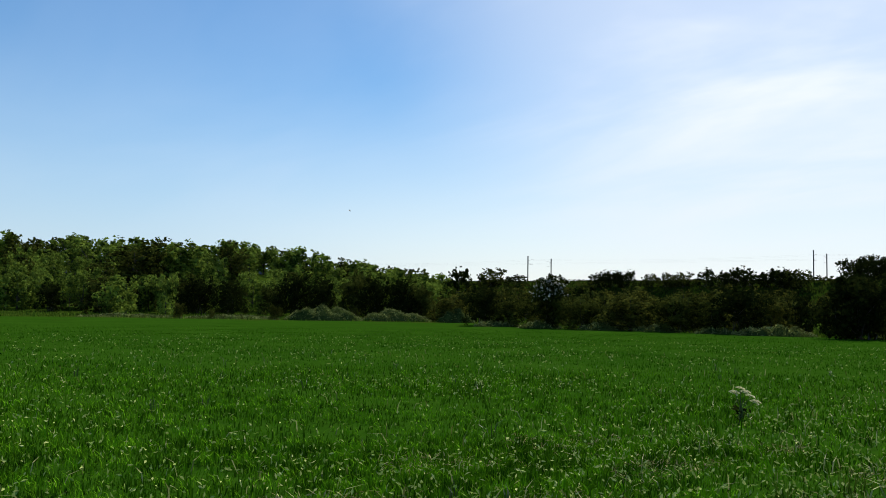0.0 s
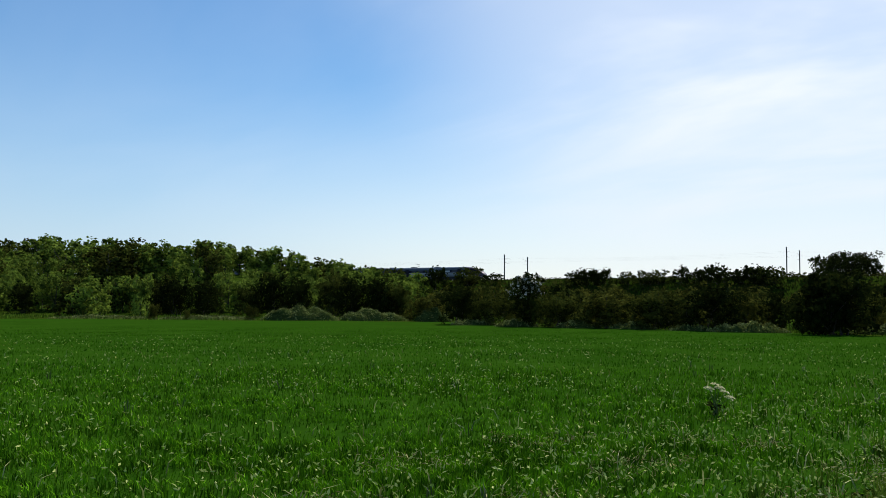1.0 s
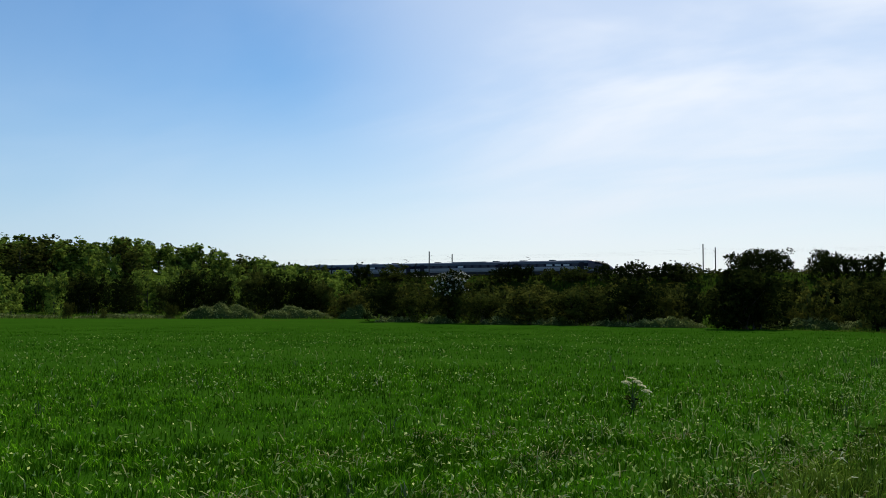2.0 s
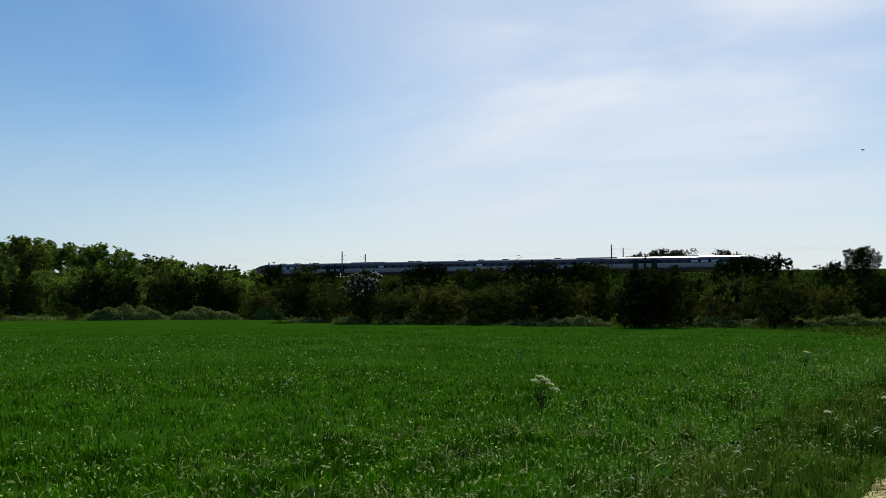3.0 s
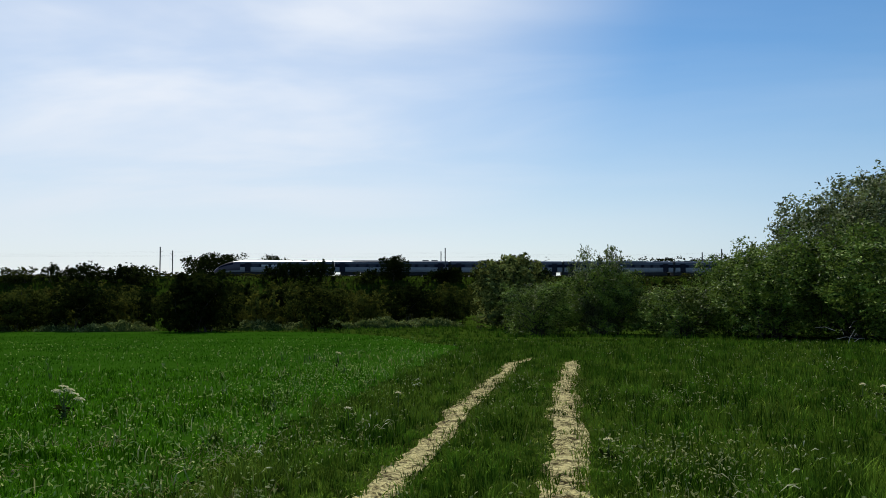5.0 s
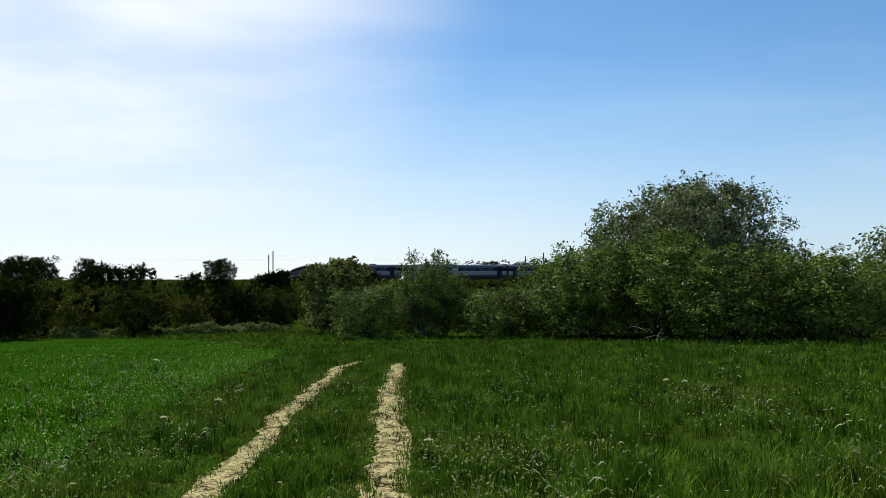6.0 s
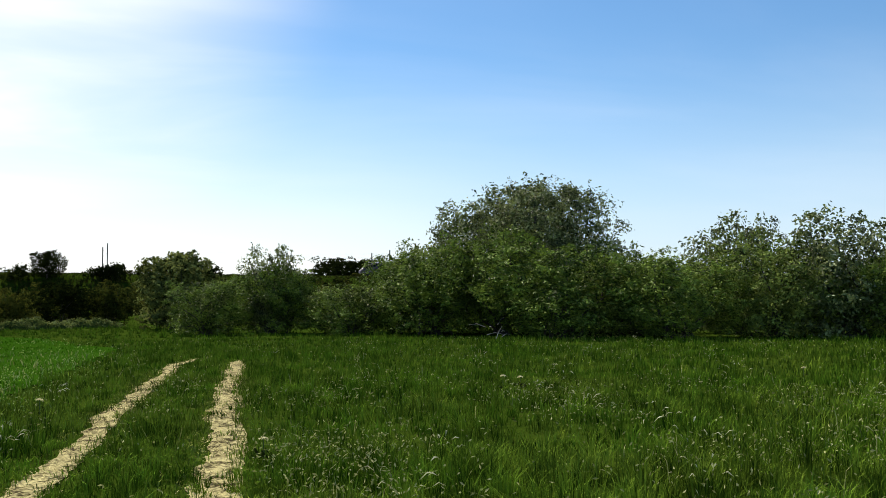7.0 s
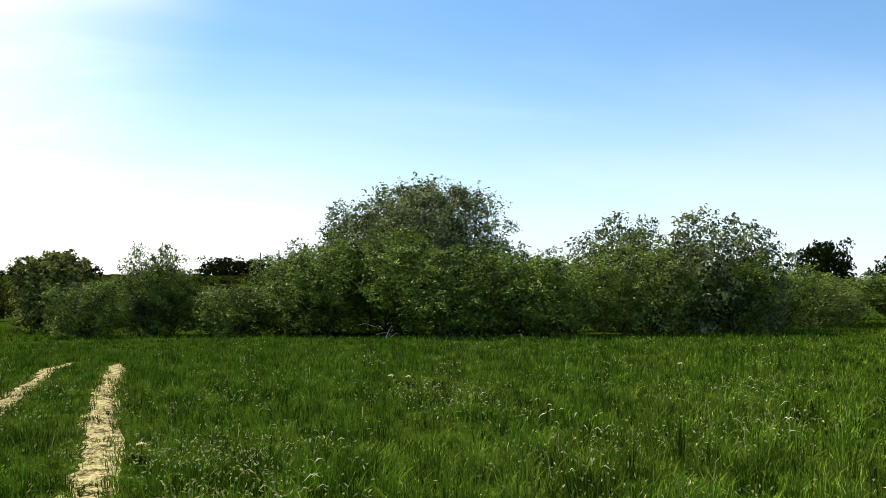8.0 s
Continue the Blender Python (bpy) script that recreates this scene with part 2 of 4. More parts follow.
def step(a, b, v):
    u = np.clip((np.asarray(v, float) - a) / (b - a), 0, 1)
    return u * u * (3 - 2 * u)


def bearing(x, y):
    return np.degrees(np.arctan2(x, y))


def land(x, y):
    """Height of the ground."""
    x, y = np.asarray(x, float), np.asarray(y, float)
    q, d, az = x * NX + y * NY, np.hypot(x, y), bearing(x, y)
    bank = 1.2 * step(80, 165, q) + 6.6 * step(173, 192, q) - 5.3 * step(214, 240, q)
    hill = 6.6 * step(-1, -12, az) * step(-120, -80, az) * step(112, 185, d) * (1 - step(150, 195, q))
    ripple = 0.025 * np.sin(x * 0.9 + 0.6 * np.sin(y * 0.5)) * np.sin(y * 0.8 + 1.0)
    return bank + hill + ripple * (1 - step(120, 200, d))


def on_rail(s, q):
    return s * UX + q * NX, s * UY + q * NY


def edge(az):
    return np.interp(az, [-180, -26, -10, 1.3, 7.6, 12, 17.5, 25, 30, 34.4, 37, 39, 43, 180], [90, 90, 82, 81, 67, 65, 61, 56, 54, 49, 43, 37, 30, 30])


def verge_x(y):
    return np.interp(y, [-90, 0, 6.9, 10.3, 17.7, 26.4, 33, 52], [-85, -3.0, 3.2, 6.3, 14.2, 23.2, 29.2, 46])


def in_field(x, y):
    return (x < verge_x(y)) & (np.hypot(x, y) < edge(bearing(x, y)))


def sown(x, y):
    """Where crop blades grow: the field with a ragged, thinning margin."""
    wob = 0.55 * np.sin(y * 1.3 + 0.8 * np.sin(x * 0.9)) + 0.35 * np.sin(x * 2.9 + y * 2.1)
    return in_field(x + wob + 0.45 * rng.normal(size=np.shape(x)), y)


def bush_line(az):
    return np.interp(az, [38, 43.7, 52, 59, 66, 81, 86, 88, 110], [72, 62, 49, 45, 40, 40, 52, 66, 72])


RUTS = ([(-12.0, -9.0), (0.6, 2.3), (4.97, 6.32), (8.32, 9.48), (12.9, 13.6), (16.8, 17.1), (18.6, 18.2)],
        [(-10.8, -9.9), (1.7, 1.1), (5.95, 5.25), (9.45, 8.5), (13.6, 12.3), (17.4, 15.6), (19.0, 17.0)])


def rut_distance(x, y):
    best = np.full(np.shape(x), 1e9)
    for line in RUTS:
        for (ax, ay), (bx, by) in zip(line, line[1:]):
            u = np.clip(((x - ax) * (bx - ax) + (y - ay) * (by - ay)) / ((bx - ax) ** 2 + (by - ay) ** 2), 0, 1)
            best = np.minimum(best, np.hypot(x - ax - u * (bx - ax), y - ay - u * (by - ay)))
    return best


# ---- mesh tools ----
def mesh_of(name, verts, faces, mats, index=None, smooth=False):
    me = bpy.data.meshes.new(name)
    verts = np.asarray(verts, np.float32)
    if isinstance(faces, np.ndarray):
        k = faces.shape[1]
        me.vertices.add(len(verts)); me.vertices.foreach_set("co", verts.ravel())
        me.loops.add(faces.size); me.loops.foreach_set("vertex_index", faces.astype(np.int32).ravel())
        me.polygons.add(len(faces)); me.polygons.foreach_set("loop_start", np.arange(0, faces.size, k, dtype=np.int32))
        me.update(calc_edges=True)
    else:
        me.from_pydata([tuple(map(float, v)) for v in verts], [], faces)
    for m in (mats if isinstance(mats, (list, tuple)) else [mats]):
        me.materials.append(m)
    if index is not None:
        me.polygons.foreach_set("material_index", np.asarray(index, np.int32))
    me.polygons.foreach_set("use_smooth", np.full(len(me.polygons), smooth))
    me.validate()
    return me


def part(name, bm, mat, parent, label=""):
    me = bpy.data.meshes.new(name)
    bm.to_mesh(me); bm.free()
    me.materials.append(mat)
    ob = new(name, me)
    ob.parent = parent
    return tagged(ob, label)


def piece(name, me, parent, at=None, label=""):
    ob = new(name, me)
    ob.parent = parent
    if at is not None:
        ob.matrix_basis = at
    return tagged(ob, label)


def box(bm, x0, x1, y0, y1, z0, z1, bevel=0.0):
    r = bmesh.ops.create_cube(bm, size=1, matrix=Matrix.LocRotScale(((x0 + x1) / 2, (y0 + y1) / 2, (z0 + z1) / 2), None, (x1 - x0, y1 - y0, z1 - z0)))
    if bevel:
        bmesh.ops.bevel(bm, geom=list({e for v in r["verts"] for e in v.link_edges}), offset=bevel, segments=1, affect="EDGES")
    return bm


def tube(pts, radii, sides=6):
    """Tapered tube through points: vertices and quads."""
    pts = [Vector(p) for p in pts]
    verts, faces = [], []
    for i, p in enumerate(pts):
        way = (pts[min(i + 1, len(pts) - 1)] - pts[max(i - 1, 0)]).normalized()
        a = way.orthogonal().normalized()
        b = way.cross(a)
        for k in range(sides):
            w = 2 * math.pi * k / sides
            verts.append(p + (a * math.cos(w) + b * math.sin(w)) * radii[i])
    for i in range(len(pts) - 1):
        for k in range(sides):
            j = (k + 1) % sides
            faces.append((i * sides + k, i * sides + j, (i + 1) * sides + j, (i + 1) * sides + k))
    return verts, faces


def tubes(name, lines, mat):
    verts, faces = [], []
    for pts, radii, sides in lines:
        v, f = tube(pts, radii, sides)
        faces += [tuple(i + len(verts) for i in q) for q in f]
        verts += v
    return mesh_of(name, verts, faces, mat, smooth=True)


def unit(v):
    return v / np.maximum(np.linalg.norm(v, axis=1, keepdims=True), 1e-9)


def leaves(points, normals, length, width, gen, loose=0.45):
    """Lozenge leaves round the points, roughly facing along the normals."""
    n = len(points)
    nor = unit(normals + loose * gen.normal(size=(n, 3)))
    a = unit(np.cross(nor, gen.normal(size=(n, 3))))
    b = np.cross(nor, a)
    ln = (length * gen.uniform(0.6, 1.3, n))[:, None]
    wd = (width * gen.uniform(0.6, 1.3, n))[:, None]
    fold = nor * wd * 0.25
    v = np.stack([points - a * ln / 2, points + b * wd / 2 + fold, points + a * ln / 2, points - b * wd / 2 + fold], 1).reshape(-1, 3)
    return v, np.arange(4 * n).reshape(n, 4)


def crown_points(gen, count, w, h, low, lobes, spiky, dome=False, leaders=0, sprig=0.42):
    """Points and normals of an uneven crown w wide from height low*h to h: lobes, on several leading stems for some, each carrying
    many small sprigs that are domed to the light, with loose shoots on top."""
    c, r = [], []
    heads = [(0.27 * w * math.cos(2 * math.pi * k / leaders + gen.normal() * 0.4), 0.27 * w * math.sin(2 * math.pi * k / leaders + gen.normal() * 0.4), gen.uniform(0.76, 1.0)) for k in range(leaders)]
    for i in range(lobes):
        inner = i % 4 == 3
        zz = low + 0.06 + (0.90 - low) * ((i + gen.uniform(0.2, 0.8)) / lobes) ** 0.9
        ang = 2.39996 * i + gen.normal() * 0.3
        wide = 0.30 + 0.70 * zz / 0.42 if zz < 0.42 else math.sqrt(max(0.03, 1 - ((zz - 0.42) / 0.60) ** 2))
        if dome:
            wide = math.sqrt(max(0.01, 1 - ((zz - 0.22) / 0.80) ** 2)) if zz > 0.22 else 0.9
        rad = gen.uniform(0.13, 0.28) * min(w, h) * (0.75 + 0.25 * wide)
        if leaders:
            hx, hy, ht = heads[i % leaders]
            rad *= 0.98
            reach = max(0.0, 0.30 * w * wide - 0.6 * rad) * gen.uniform(0.3, 1.1)
            c.append((hx + reach * math.cos(ang), hy + reach * math.sin(ang), zz * ht * h))
        else:
            out = max(0.0, wide * w / 2 - rad * gen.uniform(0.75, 1.05)) * (gen.uniform(0.1, 0.6) if inner else gen.uniform(0.82, 1.22))
            c.append((out * math.cos(ang), out * math.sin(ang), min(zz * h, h - rad * gen.uniform(0.92, 2.0))))
        r.append(rad)
    c, r = np.array(c), np.array(r)
    c[:, 2] *= (0.97 * h - r[np.argmax(c[:, 2] + r)]) / (np.max(c[:, 2] + r) - r[np.argmax(c[:, 2] + r)])
    per = 26
    sprigs = int(count * 0.56) // per
    cen, way, size = [], [], []
    while sum(map(len, cen)) < sprigs:
        k = gen.choice(lobes, 4 * sprigs, p=r ** 2 / (r ** 2).sum())
        u = unit(gen.normal(size=(len(k), 3)))
        p = c[k] + u * (r[k] * gen.uniform(0.78, 1.02, len(k)))[:, None]
        depth = np.min(np.linalg.norm(p[:, None, :] - c[None], axis=2) / r[None], axis=1)
        ok = (depth > gen.uniform(0.62, 0.98, len(k))) & (p[:, 2] > max(low * h, 0.03))
        cen.append(p[ok]); way.append(u[ok]); size.append(r[k][ok] * sprig * gen.uniform(0.6, 1.35, ok.sum()))
    cen, way, size = np.concatenate(cen)[:sprigs], np.concatenate(way)[:sprigs], np.concatenate(size)[:sprigs]
    n = sprigs * per
    ball = unit(gen.normal(size=(n, 3)) + 0.9 * np.repeat(way, per, 0) + np.array([[0, 0, 0.35]]))
    flat = np.array([[1.0, 1.0, 0.72]])
    pts = np.repeat(cen, per, 0) + ball * flat * (np.repeat(size, per) * gen.uniform(0.35, 1.25, n))[:, None]
    nor = unit(ball + 0.35 * np.repeat(way, per, 0) + np.array([[0, 0, 0.25]]))
    keep = pts[:, 2] > 0.02
    pts, nor = pts[keep], nor[keep]
    fill = int(count * 0.38)  # leaves deep in the crown
    k = gen.choice(lobes, fill, p=r ** 2 / (r ** 2).sum())
    u = unit(gen.normal(size=(fill, 3)))
    p = c[k] + u * (r[k] * gen.uniform(0.45, 0.98, fill))[:, None]
    p[:, 2] = np.maximum(p[:, 2], 0.05)
    pts, nor = np.concatenate([pts, p]), np.concatenate([nor, u])
    shoots, each = int(spiky), max(3, int(count * 0.06 / max(spiky, 1)))
    high = np.argsort(-c[:, 2])[: max(4, lobes * 2 // 3)]
    for i in range(shoots):
        k = gen.choice(high)
        u = unit(np.array([[gen.normal() * 0.6, gen.normal() * 0.6, abs(gen.normal()) + 0.6]]))[0]
        ln = gen.uniform(0.12, 0.5) * r[k] + 0.02 * h
        t = gen.uniform(0.0, 1.0, each)[:, None]
        p = c[k] + u * r[k] * 0.9 + u * t * ln + gen.normal(size=(each, 3)) * (1.15 - t) * 0.10 * r[k]
        pts = np.concatenate([pts, p]); nor = np.concatenate([nor, unit(gen.normal(size=(each, 3)))])
    return pts, nor, c, r


def crown_meshes(name, seed, count, w, h, low, lobes, leaf, mat, stems=6, spiky=20, trunk=0.0, blossom=0, dome=False, leaders=0, sprig=0.42):
    """Template of a bush or tree: the leaf mesh, the stem mesh and, for some, a blossom mesh."""
    gen = np.random.default_rng(seed)
    pts, nor, c, r = crown_points(gen, count, w, h, low, lobes, spiky, dome, leaders, sprig)
    v, f = leaves(pts, nor, leaf[0], leaf[1], gen)
    crown = mesh_of(name + "_foliage", v, f, mat)
    lines = []
    order = gen.permutation(len(c))[:stems]
    if trunk:
        lines.append(([(0, 0, -0.1), (0.02 * w, 0.01 * w, 0.35 * h), (0, 0.02 * w, 0.75 * h)], (trunk, trunk * 0.75, trunk * 0.3), 7))
    for i in order:
        base = Vector((0, 0, gen.uniform(0.15, 0.4) * h)) if trunk else Vector((gen.normal() * 0.06 * w, gen.normal() * 0.06 * w, -0.05))
        top = Vector(c[i])
        mid = base.lerp(top, 0.5) + Vector((gen.normal() * 0.04 * w, gen.normal() * 0.04 * w, 0.03 * h))
        t0 = max(trunk * 0.45, 0.012 * h)
        lines.append(([base, mid, top, top + Vector((0, 0, r[i] * 0.7))], (t0, t0 * 0.7, t0 * 0.4, t0 * 0.12), 5))
    out = {"foliage": crown, "trunk": tubes(name + "_trunk", lines, M_BARK)}
    if blossom:
        k = gen.integers(0, len(pts), blossom)
        ok = pts[k][:, 2] > h * gen.uniform(0.45, 0.95, blossom)
        v, f = leaves(pts[k][ok] + nor[k][ok] * 0.05, nor[k][ok], leaf[0] * 0.9, leaf[1] * 1.3, gen)
        out["blossom"] = mesh_of(name + "_blossom", v, f, M_BLOSSOM)
    return out, w, h


def plant(template, name, label, category, x, y, w, h, turn=0.0, group="", depth=None, sink=0.0):
    meshes, tw, th = template
    ob = new(name)
    ob.empty_display_size = 0.3
    z = float(land(x, y)) - sink
    ob.matrix_world = Matrix.LocRotScale((x, y, z), Euler((0, 0, radians(turn))), (w / tw, (depth or w) / tw, h / th))
    for key in meshes:
        piece(key, meshes[key], ob)
    return tagged(ob, label, category, group)


# ---- ground ----
def ring_sheet(radii, azs, keep=None, lift=0.0):
    A, R = np.meshgrid(np.radians(azs), radii)
    x, y = R * np.sin(A) - 1.0, R * np.cos(A) - 1.5
    z = land(x, y) + lift
    v = np.stack([x, y, z], -1).reshape(-1, 3)
    n, m = x.shape
    i, j = np.meshgrid(np.arange(n - 1), np.arange(m - 1), indexing="ij")
    f = np.stack([i * m + j, i * m + j + 1, (i + 1) * m + j + 1, (i + 1) * m + j], -1).reshape(-1, 4)[:, ::-1]
    if keep is not None:
        mid = v[f].mean(1)
        f = f[keep(mid[:, 0], mid[:, 1])]
        used, f = np.unique(f, return_inverse=True)
        v, f = v[used], f.reshape(-1, 4)
    return v, f


radii = np.concatenate([[0.02], np.geomspace(0.6, 100, 90), np.linspace(103, 330, 76), np.geomspace(345, 4000, 24)])
v, f = ring_sheet(radii, np.linspace(-180, 180, 289))
ground = tagged(new("ground", mesh_of("ground", v, f, M_MEADOW, smooth=True)), "rough green meadow ground rising to a railway bank", "ground", kind="structure")
v, f = ring_sheet(np.concatenate([[0.02], np.geomspace(0.6, 92, 220)]), np.linspace(-180, 180, 721), in_field, 0.02)
field = tagged(new("crop_field", mesh_of("crop_field", v, f, M_FIELD, smooth=True)), "flat field sown with bright green young cereal", "field", kind="structure")


def rut(line, half, seed):
    """One worn wheel rut: a ragged ribbon of bare dry earth with a shallow hollow."""
    gen = np.random.default_rng(seed)
    pts = []
    for (ax, ay), (bx, by) in zip(line, line[1:]):
        n = max(2, int(math.hypot(bx - ax, by - ay) / 0.12))
        pts += [(ax + (bx - ax) * k / n, ay + (by - ay) * k / n) for k in range(n)]
    pts = np.array(pts)
    for _ in range(8):
        pts[1:-1] = (pts[:-2] + 2 * pts[1:-1] + pts[2:]) / 4
    way = unit(np.gradient(pts, axis=0))
    side = np.stack([way[:, 1], -way[:, 0]], 1)
    across = np.linspace(-1, 1, 9)
    taper = np.clip((len(pts) - np.arange(len(pts))) / 14.0, 0.3, 1)
    wob = np.convolve(gen.normal(size=len(pts) + 14), np.ones(15) / 15, "valid") * 0.20
    rag = np.convolve(gen.normal(size=len(pts) + 2), np.ones(3) / 3, "valid") * 0.04
    edge_l = half * taper + rag + wob
    edge_r = half * taper - rag[::-1] - wob * 0.6
    rows = []
    for a in across:
        w = np.where(a < 0, edge_l, edge_r) * a
        xy = pts + side * w[:, None]
        z = land(xy[:, 0], xy[:, 1]) + 0.010 + (0.009 * np.convolve(gen.normal(size=len(pts) + 2), np.ones(3) / 1.7, "valid")) * (1 - a * a) + 0.008 * (1 - a * a)
        rows.append(np.stack([xy[:, 0], xy[:, 1], z], 1))
    v = np.stack(rows, 1)
    n, m = v.shape[:2]
    i, j = np.meshgrid(np.arange(n - 1), np.arange(m - 1), indexing="ij")
    f = np.stack([i * m + j, i * m + j + 1, (i + 1) * m + j + 1, (i + 1) * m + j], -1).reshape(-1, 4)
    return mesh_of("wheel_rut", v.reshape(-1, 3), f, M_TRACK, smooth=True)


for k, line in enumerate(RUTS):
    tagged(new("wheel_rut", rut(line, 0.215 if k else 0.165, 20 + k)), "worn wheel rut of pale dry earth and straw through grass", "farm track", "ruts of the farm track", "structure")

# railway bed: ballast, rails
verts, faces = [], []
profile = [(196.9, 7.55), (198.0, 7.95), (206.5, 7.95), (207.6, 7.55)]
for s in np.linspace(-900, 900, 61):
    for q, z in profile:
        verts.append((*on_rail(s, q), z))
for i in range(60):
    for k in range(3):
        a = i * 4 + k
        faces.append((a, a + 4, a + 5, a + 1))
tagged(new("railway_bed", mesh_of("railway_bed", verts, faces, M_BALLAST)), "grey stone ballast bed along the top of the bank", "railway bed", kind="structure")
TRACK_Q = (200.0, 204.4)
for q0 in TRACK_Q:
    for off in (-0.75, 0.75):
        bm = bmesh.new()
        box(bm, -600, 600, -0.035, 0.035, -0.16, 0.0)
        me = bpy.data.meshes.new("rail")
        bm.to_mesh(me); bm.free(); me.materials.append(M_RAIL)
        ob = tagged(new("rail", me), "worn steel running rail on the ballast", "rail", "running rails", "structure")
        x, y = on_rail(0, q0 + off)
        ob.matrix_world = pose(x, y, RAIL_Z, 0, 0, -RAIL_AZ)


# ---- overhead line ----
def mast(s, q, side, top):
    x, y = on_rail(s, q)
    z0 = float(land(x, y)) - 0.3
    ob = new("catenary_mast")
    ob.matrix_world = pose(x, y, z0, 0, 0, -RAIL_AZ)
    hgt = top - z0
    bm = bmesh.new()
    box(bm, -0.10, 0.10, -0.11, -0.08, 0, hgt); box(bm, -0.10, 0.10, 0.08, 0.11, 0, hgt); box(bm, -0.03, 0.03, -0.079, 0.079, 0, hgt - 0.01)
    part("post", bm, M_STEEL, ob)
    bm = bmesh.new(); box(bm, -0.35, 0.35, -0.35, 0.35, 0, 0.45, 0.04)
    part("footing", bm, M_BALLAST, ob, "grey concrete footing")
    for dz, ln in ((-0.75, 2.9), (-2.0, 2.6)):
        me = tubes("arm", [([(0, 0, hgt + dz - (0.5 if dz > -1 else -0.3)), (0, side * ln * 0.5, hgt + dz - 0.1), (0, side * ln, hgt + dz)], (0.03, 0.028, 0.024), 5)], M_STEEL)
        piece("arm", me, ob, label="thin cantilever arm")
    bm = bmesh.new()
    for k in range(4):
        bmesh.ops.create_cone(bm, cap_ends=True, segments=8, radius1=0.09, radius2=0.05, depth=0.06, matrix=pose(0, side * 0.25, hgt - 1.15 + 0.08 * k))
    part("insulator", bm, M_TRAINSKIRT, ob)
    return tagged(ob, "slim grey steel overhead-line mast beside the railway", "mast", "overhead line masts")


MAST_S = [-107.5 - 66 * k for k in range(4, 0, -1)] + [-107.5, -41.0, 19.6, 82, 146, 210, 274]
for s in MAST_S:
    mast(s, 196.4, 1, 14.15)
    mast(s + 0.2, 208.4, -1, 14.1)
for q0 in TRACK_Q:
    for z0, dip in ((RAIL_Z + 4.5, 0.05), (RAIL_Z + 5.5, 0.6)):
        line = []
        for a, b in zip(MAST_S, MAST_S[1:]):
            for k in range(8):
                u = k / 8
                line.append((*on_rail(a + (b - a) * u, q0), z0 - dip * 4 * u * (1 - u)))
        tagged(new("overhead_wire", tubes("overhead_wire", [(line, [0.004] * len(line), 4)], M_STEEL)), "thin dark overhead wire hung between masts", "wire", "overhead wires")
x, y = on_rail(-142, 195)
bm = bmesh.new(); box(bm, -0.35, 0.35, -0.3, 0.3, 0, 3.2, 0.05); box(bm, -0.5, 0.5, -0.45, 0.45, 3.2, 3.5, 0.04)
me = bpy.data.meshes.new("line_cabinet"); bm.to_mesh(me); bm.free(); me.materials.append(M_STEEL)
ob = tagged(new("line_cabinet", me), "dark upright lineside signal post on the bank", "signal post")
ob.matrix_world = pose(x, y, float(land(x, y)) - 0.1, 0, 0, -RAIL_AZ)


# ---- train ----
CAR = 25.5
# half-width and height of the body's outline, from the sill up to the ridge
SHELL = [(1.18, 0.95), (1.36, 1.30), (1.40, 1.75), (1.40, 1.97), (1.36, 2.64), (1.30, 2.86), (1.10, 3.18), (0.70, 3.38), (0.0, 3.45)]
SHELL = SHELL + [(-a, z) for a, z in SHELL[-2::-1]]


def shell_mesh(length, nose):
    """Car body lofted along x from -length/2; nose: length of the tapering front, 0 for plain ends."""
    stations = [(-length / 2 + 0.25, 1.0, 0.0), (length / 2 - max(nose, 0.25), 1.0, 0.0)]
    if nose:
        for k in range(1, 10):
            u = k / 9
            stations.append((length / 2 - nose + nose * (0.6 * u + 0.4 * math.sin(u * math.pi / 2)), u, u))
    verts, faces, idx = [], [], []
    for x, _, u in stations:
        drop = 1 - 0.72 * u ** 1.7
        thin = 1 - 0.55 * u ** 2.6
        for a, z in SHELL:
            zz = 0.95 + (z - 0.95) * drop - 0.30 * u ** 2
            verts.append((x, a * thin, zz))
    m = len(SHELL)
    for i in range(len(stations) - 1):
        for k in range(m - 1):
            faces.append((i * m + k, (i + 1) * m + k, (i + 1) * m + k + 1, i * m + k + 1))
            h = min(k, m - 2 - k)
            glass_run = nose and 0.30 < stations[i + 1][2] < 0.80
            if nose and stations[i + 1][2] > 0.02:
                idx.append(1 if (h >= 4 and glass_run) else 3 if h >= 1 else 0)
            else:
                idx.append(0 if h < 3 else 1 if h == 3 else 2)
        faces.append((i * m, i * m + m - 1, (i + 1) * m + m - 1, (i + 1) * m)); idx.append(2)
    faces.append(tuple(range(m))); idx.append(1)
    e = (len(stations) - 1) * m
    faces.append(tuple(range(e + m - 1, e - 1, -1))); idx.append(3 if nose else 1)
    return mesh_of("carriage", verts, faces, [M_TRAINLOW, M_TRAINBAND, M_TRAINROOF, M_TRAINNOSE], idx, smooth=False)


def bm_mesh(name, bm, mat):
    me = bpy.data.meshes.new(name)
    bm.to_mesh(me); bm.free(); me.materials.append(mat)
    return me


